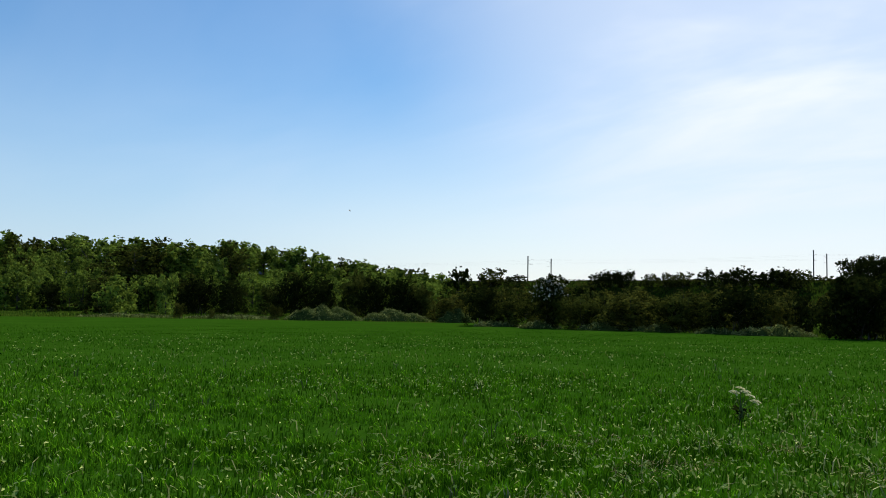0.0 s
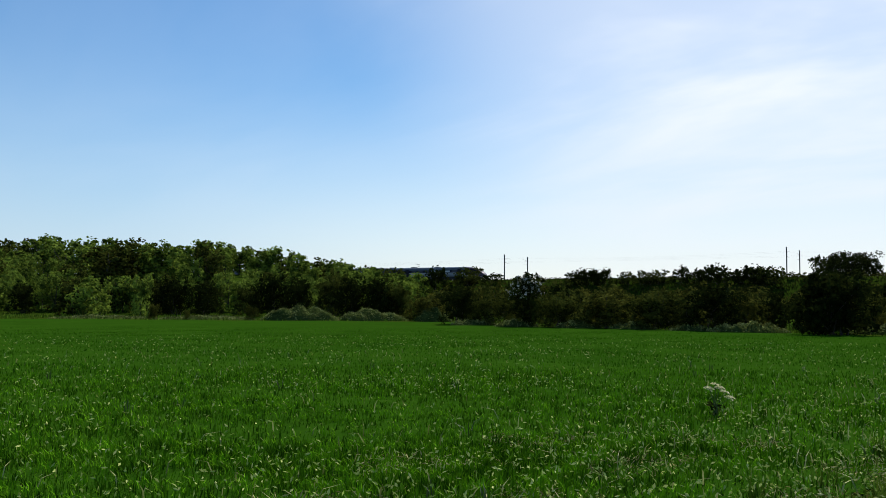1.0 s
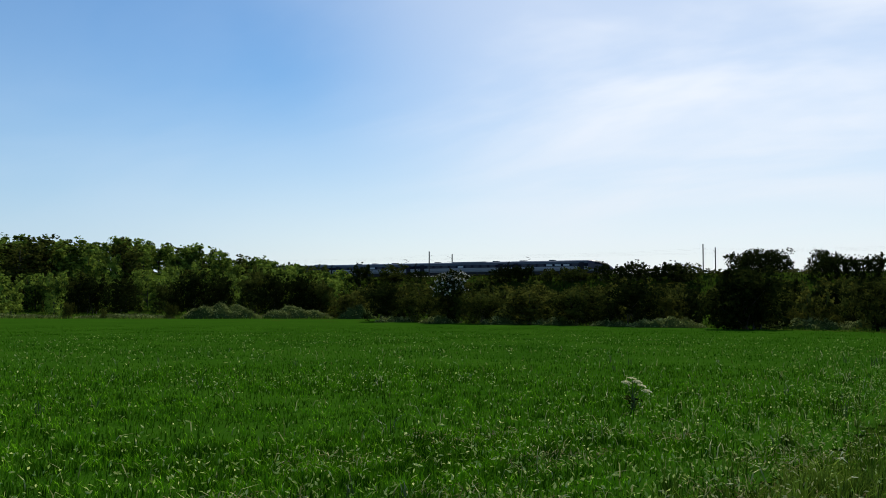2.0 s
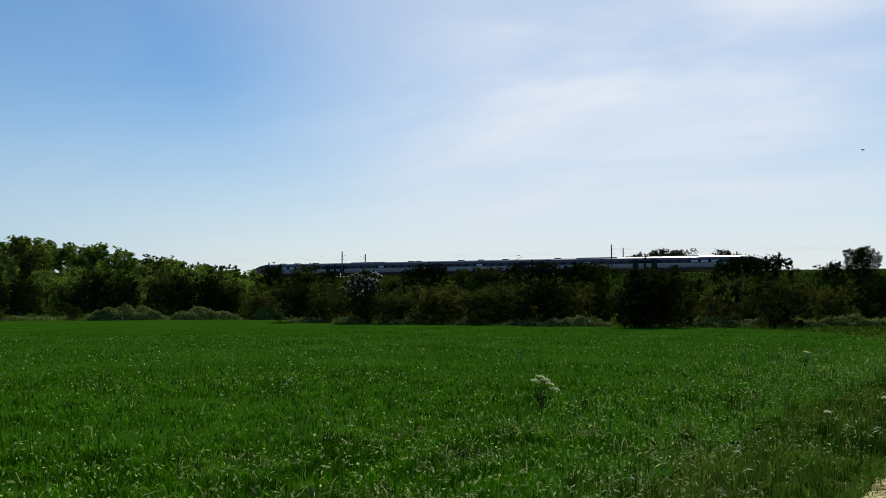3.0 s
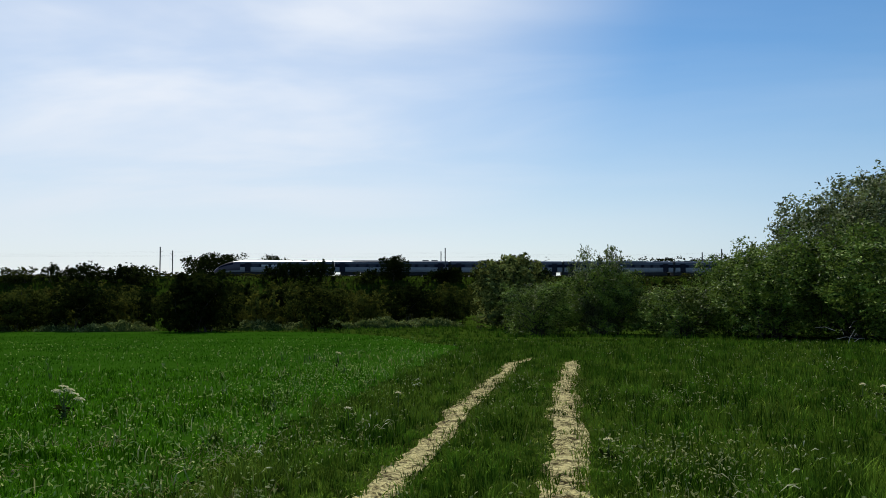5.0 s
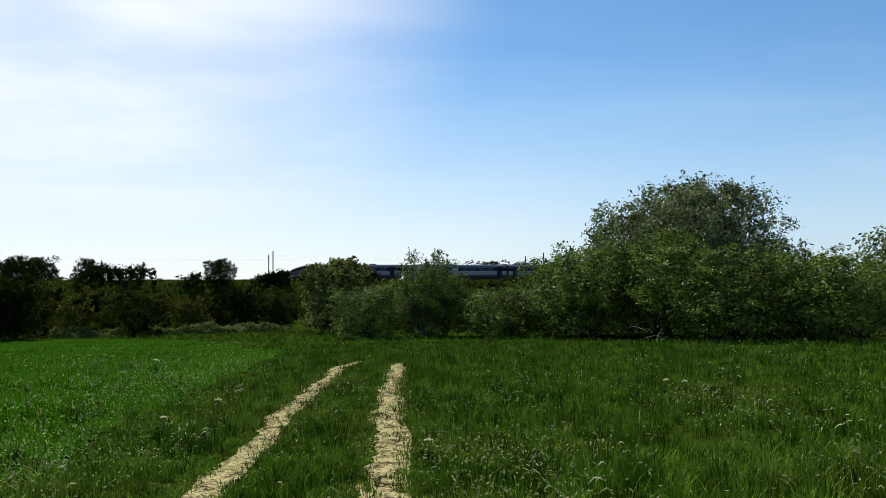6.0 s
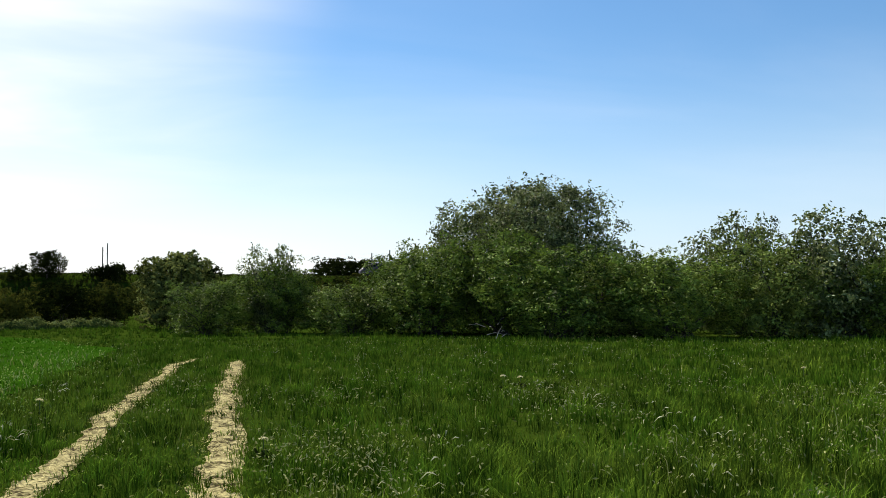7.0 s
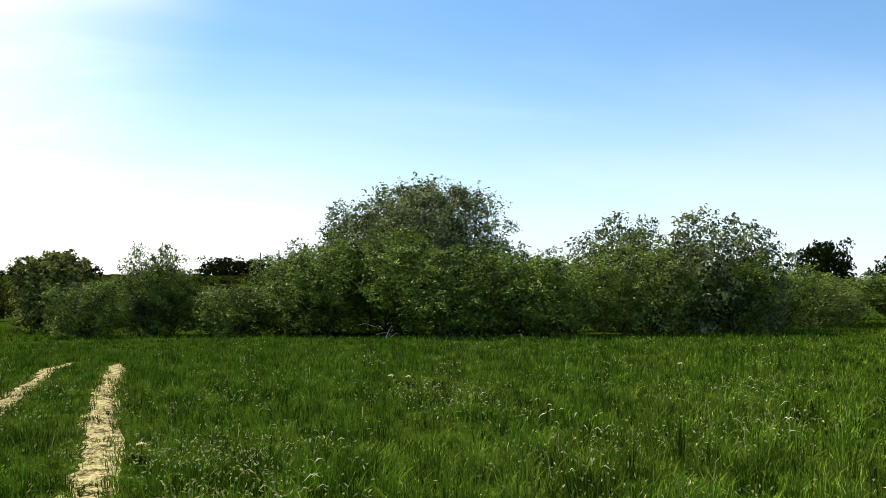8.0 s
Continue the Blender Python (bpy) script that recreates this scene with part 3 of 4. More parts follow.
bm = bmesh.new(); box(bm, -0.78, 0.78, -0.012, 0.012, -0.31, 0.31, 0.01)
WINDOW = bm_mesh("window", bm, M_GLASS)
# panes painted pale in place of the sky seen right through the car
bm = bmesh.new(); box(bm, -0.74, 0.74, -0.012, 0.012, -0.22, 0.22, 0.01)
SKY_WINDOW = bm_mesh("window", bm, M_SKYPANE)
bm = bmesh.new(); box(bm, -0.62, 0.62, -0.02, 0.02, -0.95, 0.95, 0.015)
DOOR = bm_mesh("door", bm, M_DOOR)
bm = bmesh.new()
box(bm, -1.9, 1.9, -1.1, 1.1, 0.22, 0.96, 0.06)
for wx in (-1.25, 1.25):
    for wy in (-0.75, 0.75):
        bmesh.ops.create_cone(bm, cap_ends=True, segments=18, radius1=0.44, radius2=0.44, depth=0.13, matrix=pose(wx, wy, 0.44, 90, 0, 0))
    box(bm, wx - 0.2, wx + 0.2, -1.15, 1.15, 0.35, 0.6, 0.03)
BOGIE = bm_mesh("bogie", bm, M_TRAINSKIRT)
bm = bmesh.new(); box(bm, -6.8, 6.8, -1.2, 1.2, 0.14, 0.97, 0.08)
box(bm, -12.6, -10.7, -1.2, 1.2, 0.2, 0.97, 0.08)
box(bm, 9.4, 11.2, -1.15, 1.15, 0.2, 0.97, 0.08)
SKIRT = bm_mesh("equipment_skirt", bm, M_TRAINSKIRT)
bm = bmesh.new(); box(bm, -4.6, 4.6, -0.85, 0.85, 3.24, 3.52, 0.10)
FAIRING = bm_mesh("roof_fairing", bm, M_TRAINPOD)
bm = bmesh.new(); box(bm, -0.7, 0.7, -0.6, 0.6, 3.3, 3.60, 0.06)
ROOFBOX = bm_mesh("roof_unit", bm, M_TRAINROOF)
bm = bmesh.new(); box(bm, -0.28, 0.28, -1.15, 1.15, 0.35, 3.25, 0.04)
GANGWAY = bm_mesh("gangway", bm, M_TRAINSKIRT)
bm = bmesh.new(); box(bm, -0.03, 0.03, -0.16, 0.16, -0.09, 0.09, 0.02)
HEADLAMP = bm_mesh("headlight", bm, M_LAMP)
PLAIN, NOSED = shell_mesh(CAR, 0), shell_mesh(CAR, 5.6)


def pantograph(parent, x):
    pts = [([(-0.9, 0, 3.8), (0.5, 0, 4.25), (-0.5, 0, 4.72)], (0.05, 0.045, 0.035), 5), ([(-0.9, -0.5, 3.75), (-0.9, 0.5, 3.75)], (0.05, 0.05), 5),
           ([(-0.5, -0.8, 4.72), (-0.5, 0.8, 4.72)], (0.045, 0.045), 5), ([(-0.25, -0.8, 4.72), (-0.25, 0.8, 4.72)], (0.045, 0.045), 5)]
    piece("pantograph", tubes("pantograph", pts, M_TRAINSKIRT), parent, pose(x, 0, -0.32), "dark folding current collector")


def carriage(train, at, nose, flip, windows, pods, panto):
    body = piece("carriage", NOSED if nose else PLAIN, train, pose(at, 0, 0, 0, 0, 180 if flip else 0))
    lim = CAR / 2
    for side in (-1, 1):
        for k in range(windows):
            x = -8.6 + k * (12.6 if nose else 17.2) / (windows - 1)
            piece("window", SKY_WINDOW if k in ((3, 4, 5) if nose else (4,)) else WINDOW, body, Matrix.Translation((x, side * 1.392, 2.30)) @ Euler((radians(side * 3.0), 0, 0)).to_matrix().to_4x4())
        for x in ((-lim + 2.0,) if nose else (-lim + 2.0, lim - 2.0)):
            piece("door", DOOR, body, Matrix.Translation((x, side * 1.40, 1.92)))
        if nose:
            piece("door", DOOR, body, Matrix.Translation((lim - 7.2, side * 1.40, 1.92)))
            piece("headlight", HEADLAMP, body, Matrix.Translation((lim - 0.25, side * 0.34, 1.2)))
    for x in (-lim + 4.0, lim - (5.2 if nose else 4.0)):
        piece("bogie", BOGIE, body, Matrix.Translation((x, 0, 0)))
    piece("equipment_skirt", SKIRT, body)
    piece("gangway", GANGWAY, body, Matrix.Translation((-lim + 0.12, 0, 0)))
    for x, big in pods:
        piece("roof_fairing" if big else "roof_unit", FAIRING if big else ROOFBOX, body, Matrix.Translation((x, 0, 0)))
    if panto is not None:
        pantograph(body, panto)


train = tagged(new("passenger_train"), "grey five-car passenger train with dark window band and pointed nose", "train")
carriage(train, 2 * CAR, True, False, 7, [(-2.0, False), (-9.5, False)], -8.0)
carriage(train, CAR, False, False, 9, [(2.0, True), (-7.0, False), (9.0, False)], None)
carriage(train, 0, False, False, 9, [(-5.0, False), (0.0, False), (6.0, False)], 9.5)
carriage(train, -CAR, False, True, 9, [(4.0, True), (-7.5, False), (-9.5, False)], None)
carriage(train, -2 * CAR, True, True, 7, [(-1.0, False), (-6.5, False), (3.0, False)], None)


def train_pose(t):
    x, y = on_rail(17.8 + 53.0 * (t - 3.5) - 2.5 * CAR, TRACK_Q[0])
    return pose(x, y, RAIL_Z, 0, 0, -RAIL_AZ)


# ---- bushes and trees ----
WILLOWS = [crown_meshes("willow_bush", 100 + k, 12500, 5.0, 4.4, 0.05, 24, (0.17, 0.075), (M_GREEN, M_WILLOW, M_GREEN)[k], 14, 70, leaders=5, sprig=0.42) for k in range(3)]
SALLOWS = [crown_meshes("sallow_bush", 110 + k, 10500, 5.0, 5.4, 0.03, 22, (0.21, 0.10), M_SALLOW, 12, 110, leaders=4, sprig=0.40) for k in range(2)]
CORNER = crown_meshes("corner_bush", 113, 9500, 5.0, 4.6, 0.0, 22, (0.26, 0.13), M_DULL, 12, 70, dome=True, sprig=0.42)
BIG = crown_meshes("willow_tree", 120, 60000, 10.4, 8.4, 0.06, 44, (0.19, 0.092), M_SALLOW, 22, 220, 0.34, sprig=0.30)
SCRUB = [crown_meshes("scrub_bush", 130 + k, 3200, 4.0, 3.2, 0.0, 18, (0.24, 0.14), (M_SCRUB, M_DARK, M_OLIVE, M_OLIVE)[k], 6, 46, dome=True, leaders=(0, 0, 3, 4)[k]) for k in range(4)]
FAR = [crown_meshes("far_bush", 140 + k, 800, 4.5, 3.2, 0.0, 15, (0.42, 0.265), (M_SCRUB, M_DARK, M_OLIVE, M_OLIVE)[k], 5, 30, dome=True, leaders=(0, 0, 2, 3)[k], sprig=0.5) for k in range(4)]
BRAMBLE = [crown_meshes("bramble", 146 + k, 420, 4.5, 2.2, 0.0, 12, (0.46, 0.30), (M_SCRUB, M_OLIVE)[k], 3, 16, dome=True, sprig=0.5) for k in range(2)]
TREES = [crown_meshes("woodland_tree", 150 + k, 1120, 4.6, 6.2, 0.02, 20, (0.51, 0.35), (M_WOOD, M_WOOD, M_WOOD, M_SCRUB, M_WOOD)[k], 5, 40, 0.11, leaders=(3, 3, 2, 3, 2)[k], sprig=0.5) for k in range(5)]
HAWTHORN = crown_meshes("hawthorn", 160, 4000, 2.9, 4.0, 0.0, 20, (0.22, 0.13), M_SCRUB, 6, 26, 0, 1300)
ROUND = crown_meshes("round_tree", 161, 6800, 6.4, 5.6, 0.05, 26, (0.29, 0.18), M_DARK, 7, 40, 0.16)

WILLOW_TXT = "green willow bush, leafy down to the meadow grass"
for k, x, y, w, h, src in ((0, 33.7, 32.8, 4.4, 2.8, 0), (1, 36.8, 31.0, 5.0, 3.6, 2), (2, 37.6, 26.7, 5.6, 2.6, 0), (3, 38.6, 22.6, 6.6, 4.2, 2), (4, 37.3, 15.2, 7.0, 4.2, 0),
                           (5, 38.8, 10.7, 6.2, 3.7, 2), (6, 40.4, 19.6, 6.4, 5.3, 0), (7, 42.3, 7.4, 6.0, 4.6, 1), (8, 48.2, 2.5, 5.2, 3.3, 0), (9, 60.2, -0.6, 7.0, 3.1, 2), (10, 61.0, -6.5, 7.0, 3.3, 0), (11, 40.6, 13.0, 6.0, 3.9, 1),
                           (12, 41.5, 24.0, 5.6, 5.0, 1), (13, 43.5, 4.0, 5.0, 3.6, 0), (14, 54.5, 1.0, 6.0, 3.0, 1), (15, 39.5, 28.5, 4.6, 2.4, 1), (16, 44.4, 16.0, 4.6, 4.6, 1), (17, 40.9, 25.8, 4.6, 4.3, 0)):
    plant(WILLOWS[src], "willow_bush", WILLOW_TXT, "bush", x, y, w, h, 53 * k, "willow bushes beyond the meadow")
plant(CORNER, "sallow_bush", "dull olive willow bush at the field corner", "bush", 40.4, 41.7, 6.0, 4.7, 20, "willow bushes beyond the meadow")
plant(SALLOWS[1], "sallow_bush", "loose grey-green willow with thin top shoots", "bush", 37.2, 31.6, 3.2, 4.6, 20, "willow bushes beyond the meadow")
plant(BIG, "willow_tree", "large domed grey-green willow tree above the bushes", "tree", 45.7, 20.8, 11.1, 8.2, 40)
plant(SALLOWS[0], "sallow_bush", "tall grey-green willow with open feathery top", "bush", 45.3, 9.5, 5.2, 5.75, 200, "willow bushes beyond the meadow")
plant(SALLOWS[1], "sallow_bush", "tall grey-green willow with open feathery top", "bush", 43.2, 4.4, 5.8, 5.5, 90, "willow bushes beyond the meadow")
plant(ROUND, "dark_tree", "dark bushy tree behind the willow bushes", "tree", 75.0, 0.1, 5.2, 6.2, 0)
plant(ROUND, "dark_tree", "dark bushy tree behind the willow bushes", "tree", 71.0, -4.8, 5.0, 4.6, 120)

HEDGE_TXT = "dark green hedge bush at the field edge"
for k, x, y, w, h, src in ((0, 18.4, 57.1, 4.3, 3.0, 1), (1, 15.7, 60.0, 4.2, 2.8, 0), (2, 12.7, 61.7, 4.6, 2.7, 2), (3, 9.6, 63.3, 3.6, 2.4, 0), (4, 3.1, 70.9, 3.5, 3.0, 1),
                           (5, 5.5, 68.8, 3.4, 2.3, 0), (6, 0.6, 85.0, 4.2, 2.5, 2), (7, 32.4, 57.5, 4.2, 2.7, 1), (8, 36.2, 57.5, 4.6, 3.2, 0), (9, 37.9, 54.1, 3.2, 2.6, 2),
                           (10, 43.9, 57.1, 4.6, 3.3, 1), (11, 47.5, 56.7, 4.0, 3.3, 0), (12, 28.4, 57.5, 4.0, 2.6, 0), (13, 21.0, 58.5, 3.2, 2.6, 2)):
    plant(SCRUB[src], "hedge_bush", HEDGE_TXT, "bush", x, y, w, h, 71 * k, "hedge bushes along the field")
plant(SCRUB[1], "hedge_bush", "large thorn bush at the field edge, its backlit shade in a nearly black colour", "bush", 23.2, 50.2, 4.7, 3.6, 15, "hedge bushes along the field")
plant(SCRUB[1], "hedge_bush", "large thorn bush at the field edge, its backlit shade in a nearly black colour", "bush", 23.4, 51.4, 4.2, 3.5, 75, "hedge bushes along the field")
gen = np.random.default_rng(21)
for k in range(34):
    az = gen.uniform(2, 34)
    d = float(edge(az)) + gen.uniform(4.5, 11.0)
    h = gen.uniform(1.0, 2.4)
    plant(FAR[int(gen.integers(0, 4))], "hedge_bush", HEDGE_TXT, "bush", d * math.sin(radians(az)), d * math.cos(radians(az)), h * gen.uniform(1.0, 1.7), h, gen.uniform(0, 360), "hedge bushes along the field")
plant(HAWTHORN, "hawthorn", "hawthorn bush flecked with white blossom", "bush", 7.7, 65.6, 3.0, 4.0, 0)
for x, y, w, h in ((-24.5, 84.5, 1.3, 1.45), (-15.3, 82.8, 1.3, 1.35), (-21.6, 85.0, 0.7, 0.9)):
    plant(SCRUB[3], "small_bush", "small rounded green bush on the grass strip", "bush", x, y, w, h, 10 * x, "small bushes by the field")

BANK_TXT = "dark shrub on the railway bank"
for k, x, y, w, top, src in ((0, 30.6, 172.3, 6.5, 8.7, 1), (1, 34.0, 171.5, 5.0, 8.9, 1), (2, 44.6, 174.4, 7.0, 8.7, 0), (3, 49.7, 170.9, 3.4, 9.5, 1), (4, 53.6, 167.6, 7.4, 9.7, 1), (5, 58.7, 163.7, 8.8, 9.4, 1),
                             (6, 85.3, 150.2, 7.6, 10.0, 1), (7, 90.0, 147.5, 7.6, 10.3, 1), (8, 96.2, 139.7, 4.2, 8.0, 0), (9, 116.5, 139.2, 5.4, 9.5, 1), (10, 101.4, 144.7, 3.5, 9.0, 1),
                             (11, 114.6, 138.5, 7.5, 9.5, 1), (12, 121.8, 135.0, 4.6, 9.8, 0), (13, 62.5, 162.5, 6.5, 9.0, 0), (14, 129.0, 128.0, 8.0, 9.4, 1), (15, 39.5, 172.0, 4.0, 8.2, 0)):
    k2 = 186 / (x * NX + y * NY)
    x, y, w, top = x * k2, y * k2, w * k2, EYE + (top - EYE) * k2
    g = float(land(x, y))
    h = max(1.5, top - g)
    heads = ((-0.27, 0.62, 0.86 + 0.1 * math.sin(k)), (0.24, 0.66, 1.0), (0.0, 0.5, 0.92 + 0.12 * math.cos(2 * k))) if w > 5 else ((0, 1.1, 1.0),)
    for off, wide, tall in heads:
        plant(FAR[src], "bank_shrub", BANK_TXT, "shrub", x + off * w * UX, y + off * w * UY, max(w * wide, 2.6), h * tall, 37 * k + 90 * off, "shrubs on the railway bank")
plant(ROUND, "round_tree", "dark round-headed tree on the railway bank", "tree", 111.2, 150.6, 7.4, 12.1 - float(land(111.2, 150.6)), 0)
for k, x, y, w, top in ((0, -14.4, 224.5, 12.0, 11.0), (1, 3.6, 217.0, 8.0, 10.9), (2, 11.7, 216.7, 8.6, 10.7), (3, 17.5, 214.3, 6.0, 9.3), (4, -6.0, 222.0, 9.0, 10.4), (5, -22.0, 228.0, 10.0, 12.0)):
    g = float(land(x, y))
    plant(FAR[k % 2], "bank_shrub", BANK_TXT, "shrub", x, y, w, max(1.5, top - g), 50 * k, "shrubs on the railway bank")
for k, x, y, w, top in ((0, 98.0, 212.0, 13.0, 15.1), (1, 104.0, 211.0, 12.0, 15.3), (2, 114.0, 205.0, 9.0, 14.9), (3, 197.1, 147.5, 17.0, 14.4), (4, 203.0, 142.0, 14.0, 14.0)):
    g = float(land(x, y))
    plant(ROUND, "lineside_tree", "dark broad-crowned tree beyond the railway", "tree", x, y, w, top - g, 80 * k, "trees beyond the railway")

# scrub filling the ground between hedge and bank
gen = np.random.default_rng(31)
made = 0
while made < 280:
    az, d = gen.uniform(0.5, 62), math.sqrt(gen.uniform(72 ** 2, 190 ** 2))
    x, y = d * math.sin(radians(az)), d * math.cos(radians(az))
    if x * NX + y * NY > 187 or d < max(72, edge(az) + 8):
        continue
    g = float(land(x, y))
    room = EYE + d * math.tan(radians(gen.uniform(0.35, 1.62))) - g
    if room < 1.0:
        continue
    h = min(room, gen.uniform(1.8, 4.6))
    plant(FAR[int(gen.integers(0, 4))], "scrub_bush", "olive-green scrub bush on rough ground below the railway", "bush", x, y, gen.uniform(1.1, 1.75) * h, h, gen.uniform(0, 360), "scrub below the railway")
    made += 1

# low growth on the face of the bank
gen = np.random.default_rng(35)
for k in range(190):
    s, q = gen.uniform(-185, 90), gen.uniform(172, 194)
    x, y = on_rail(s, q)
    h = gen.uniform(0.9, 2.2) * (1.0 if q < 186 else 0.62 if q < 190 else 0.4)
    plant(BRAMBLE[int(gen.integers(0, 2))], "bramble_bush", "low dull-green bramble on the face of the railway bank", "bush", x, y, gen.uniform(2.5, 5.0) * (h + 0.6) / 1.6, h, gen.uniform(0, 360), "brambles on the bank")

# wood on the rising ground
gen = np.random.default_rng(47)
made, spots = 0, []
while made < 296:
    az, d = gen.uniform(-46, -0.5), math.sqrt(gen.uniform(95 ** 2, 190 ** 2))
    front = np.interp(az, [-50, -26, -16, -12, -5, 0], [125, 122, 118, 112, 102, 95])
    if made < 60:
        az = -45.5 + 45 * made / 60 + gen.uniform(-0.25, 0.25)
        d = front + gen.uniform(0, 5)
    elif made < 150:
        az = -45.5 + 45 * ((made - 60) % 90) / 90 + gen.uniform(-0.3, 0.3)
        d = front + gen.uniform(52, 64)
        while d * math.cos(radians(az - RAIL_AZ)) > 183:
            d -= 3
    x, y = d * math.sin(radians(az)), d * math.cos(radians(az))
    if d < front or x * NX + y * NY > 185 or any((x - a) ** 2 + (y - b) ** 2 < 3.2 for a, b in spots):
        if 60 <= made < 150:
            made += 1
        continue
    g = float(land(x, y))
    lid = np.interp(az, [-50, -26, -13.5, -8.7, -5.9, -3, -1], [3.9, 3.85, 3.8, 3.5, 2.95, 2.4, 2.05])
    tier = np.interp(d - front, [0, 12, 58], [1.55, 1.9, lid])
    if 60 <= made < 150:
        tier = lid
    room = EYE + d * math.tan(radians(tier * gen.uniform(0.88, 1.03))) - g
    h = min(room, gen.uniform(4.2, 6.4))
    if 60 <= made < 150:
        h = min(room, 9.0)
    if h < 2.2:
        continue
    spots.append((x, y))
    plant(TREES[int(gen.integers(0, 5))], "woodland_tree", "leafy young tree in a dense wood on rising ground", "tree", x, y, h * (gen.uniform(0.8, 1.1) if 60 <= made < 150 else gen.uniform(0.58, 0.9)), h, gen.uniform(0, 360), "trees of the wood")
    made += 1

# darker thorns along the foot of the wood
gen = np.random.default_rng(52)
for k, (az, w, h) in enumerate(((-16.6, 3.6, 4.0), (-15.0, 4.2, 4.6), (-13.2, 4.0, 4.2), (-10.6, 3.4, 3.6), (-9.2, 4.0, 4.8), (-7.6, 3.6, 4.4), (-5.4, 4.0, 4.8), (-4.2, 3.6, 4.4), (-2.6, 3.4, 4.2), (-1.5, 3.0, 3.8), (-20.0, 3.2, 3.2), (-23.4, 3.4, 3.4))):
    d = float(np.interp(az, [-26, -16, -12, -5, 0], [119, 115, 108, 98, 92])) + gen.uniform(0, 2)
    plant(SCRUB[1 if k % 3 else 0], "thorn_bush", "dark thorn bush at the foot of the wood", "bush", d * math.sin(radians(az)), d * math.cos(radians(az)), w * 1.15, h, 61 * k, "thorn bushes before the wood")

# pale grassy heaps along the field's far edge
def heap(x, y, w, dp, h, seed):
    """A low uneven mound of earth with matted pale grass on it."""
    g = np.random.default_rng(seed)
    ph = g.uniform(0, 6.28, 6)

    def rise(u, v):
        r = np.sqrt(u * u + v * v)
        lump = 1 + 0.22 * np.sin(5 * u + ph[0]) * np.sin(4 * v + ph[1]) + 0.14 * np.sin(11 * u + ph[2] + 3 * v) + 0.1 * np.sin(17 * u + ph[3])
        return h * np.clip(1 - r ** 2.2, 0, 1) ** 0.8 * lump - 0.06

    ob = new("grass_mound")
    ob.matrix_world = pose(x, y, float(land(x, y)), 0, 0, -float(bearing(x, y)))
    rr, aa = np.meshgrid(np.linspace(0.02, 1.03, 12), np.linspace(0, 2 * math.pi, 41))
    u, v = rr * np.cos(aa), rr * np.sin(aa)
    vs = np.stack([u * w / 2, v * dp / 2, rise(u, v)], -1)
    n, m = u.shape
    a, e = np.meshgrid(np.arange(n - 1), np.arange(m - 1), indexing="ij")
    f = np.stack([a * m + e, a * m + e + 1, (a + 1) * m + e + 1, (a + 1) * m + e], -1).reshape(-1, 4)
    piece("earth", mesh_of("earth", vs.reshape(-1, 3), f, M_MOUND, smooth=True), ob)
    k = int(260 * w * dp / 6)
    r0, t0 = np.sqrt(g.uniform(0, 1, k)), g.uniform(0, 2 * math.pi, k)
    u, v = r0 * np.cos(t0), r0 * np.sin(t0)
    pts = np.stack([u * w / 2, v * dp / 2, rise(u, v) + g.uniform(0.0, 0.14, k)], 1)
    q, f = leaves(pts, g.normal(size=(k, 3)) * 0.8 + np.array([[0, -0.3, 0.8]]), 0.24, 0.09, g)
    piece("matted_grass", mesh_of("matted_grass", q, f, M_BRAMBLE), ob, label="pale matted grass")["kind"] = "stuff"
    return tagged(ob, "low mound matted with pale dead grass and bramble", "mound", "mounds along the field")


for k, x, y, w, dp, h in ((0, -11.2, 85.2, 7.4, 3.0, 1.25), (1, -4.6, 86.6, 7.2, 3.0, 0.95), (2, 1.2, 84.0, 3.6, 2.4, 1.2), (3, 10.9, 62.0, 3.4, 1.8, 0.75), (4, 14.0, 59.6, 3.2, 1.6, 0.6), (5, 17.0, 56.8, 2.8, 1.6, 0.6),
                          (6, 19.8, 54.4, 5.0, 2.0, 0.85), (7, 27.4, 51.4, 5.2, 2.0, 0.8), (8, 32.0, 51.2, 5.4, 2.0, 0.95), (9, 36.6, 50.8, 5.2, 2.0, 0.95), (10, 40.8, 50.6, 5.0, 2.0, 0.85), (11, 7.0, 65.4, 3.4, 1.8, 0.7),
                          (12, 4.0, 68.5, 3.6, 2.0, 0.6), (13, -20.0, 86.5, 9.0, 3.0, 0.45), (14, -30.0, 87.0, 10.0, 3.0, 0.4)):
    heap(x, y, w, dp, h * (0.65 if k > 2 else 0.92), 300 + k)


def dead_branch(x, y, seed):
    g = np.random.default_rng(seed)
    lines = []
    for i in range(6):
        a = Vector((g.normal() * 0.3, g.normal() * 0.2, 0.15 + 0.1 * i))
        e = a + Vector((g.uniform(-1.2, 1.2), g.uniform(-0.4, 0.4), g.uniform(-0.1, 0.35)))
        lines.append(([a, a.lerp(e, 0.5) + Vector((0, 0, 0.08)), e], (0.014, 0.010, 0.004), 5))
    lines.append(([Vector((0, 0, -0.05)), Vector((0.1, 0, 0.3)), Vector((0.3, 0.1, 0.6))], (0.02, 0.015, 0.006), 6))
    ob = new("dead_branch", tubes("dead_branch", lines, M_DEADWOOD))
    ob.matrix_world = pose(x, y, float(land(x, y)), 0, 0, g.uniform(-30, 30) - 60)
    return tagged(ob, "bleached grey dead branch lying against the bushes", "branch", "dead branches")


for k, x, y in ((0, 33.6, 16.6),):
    dead_branch(x, y, 500 + k)


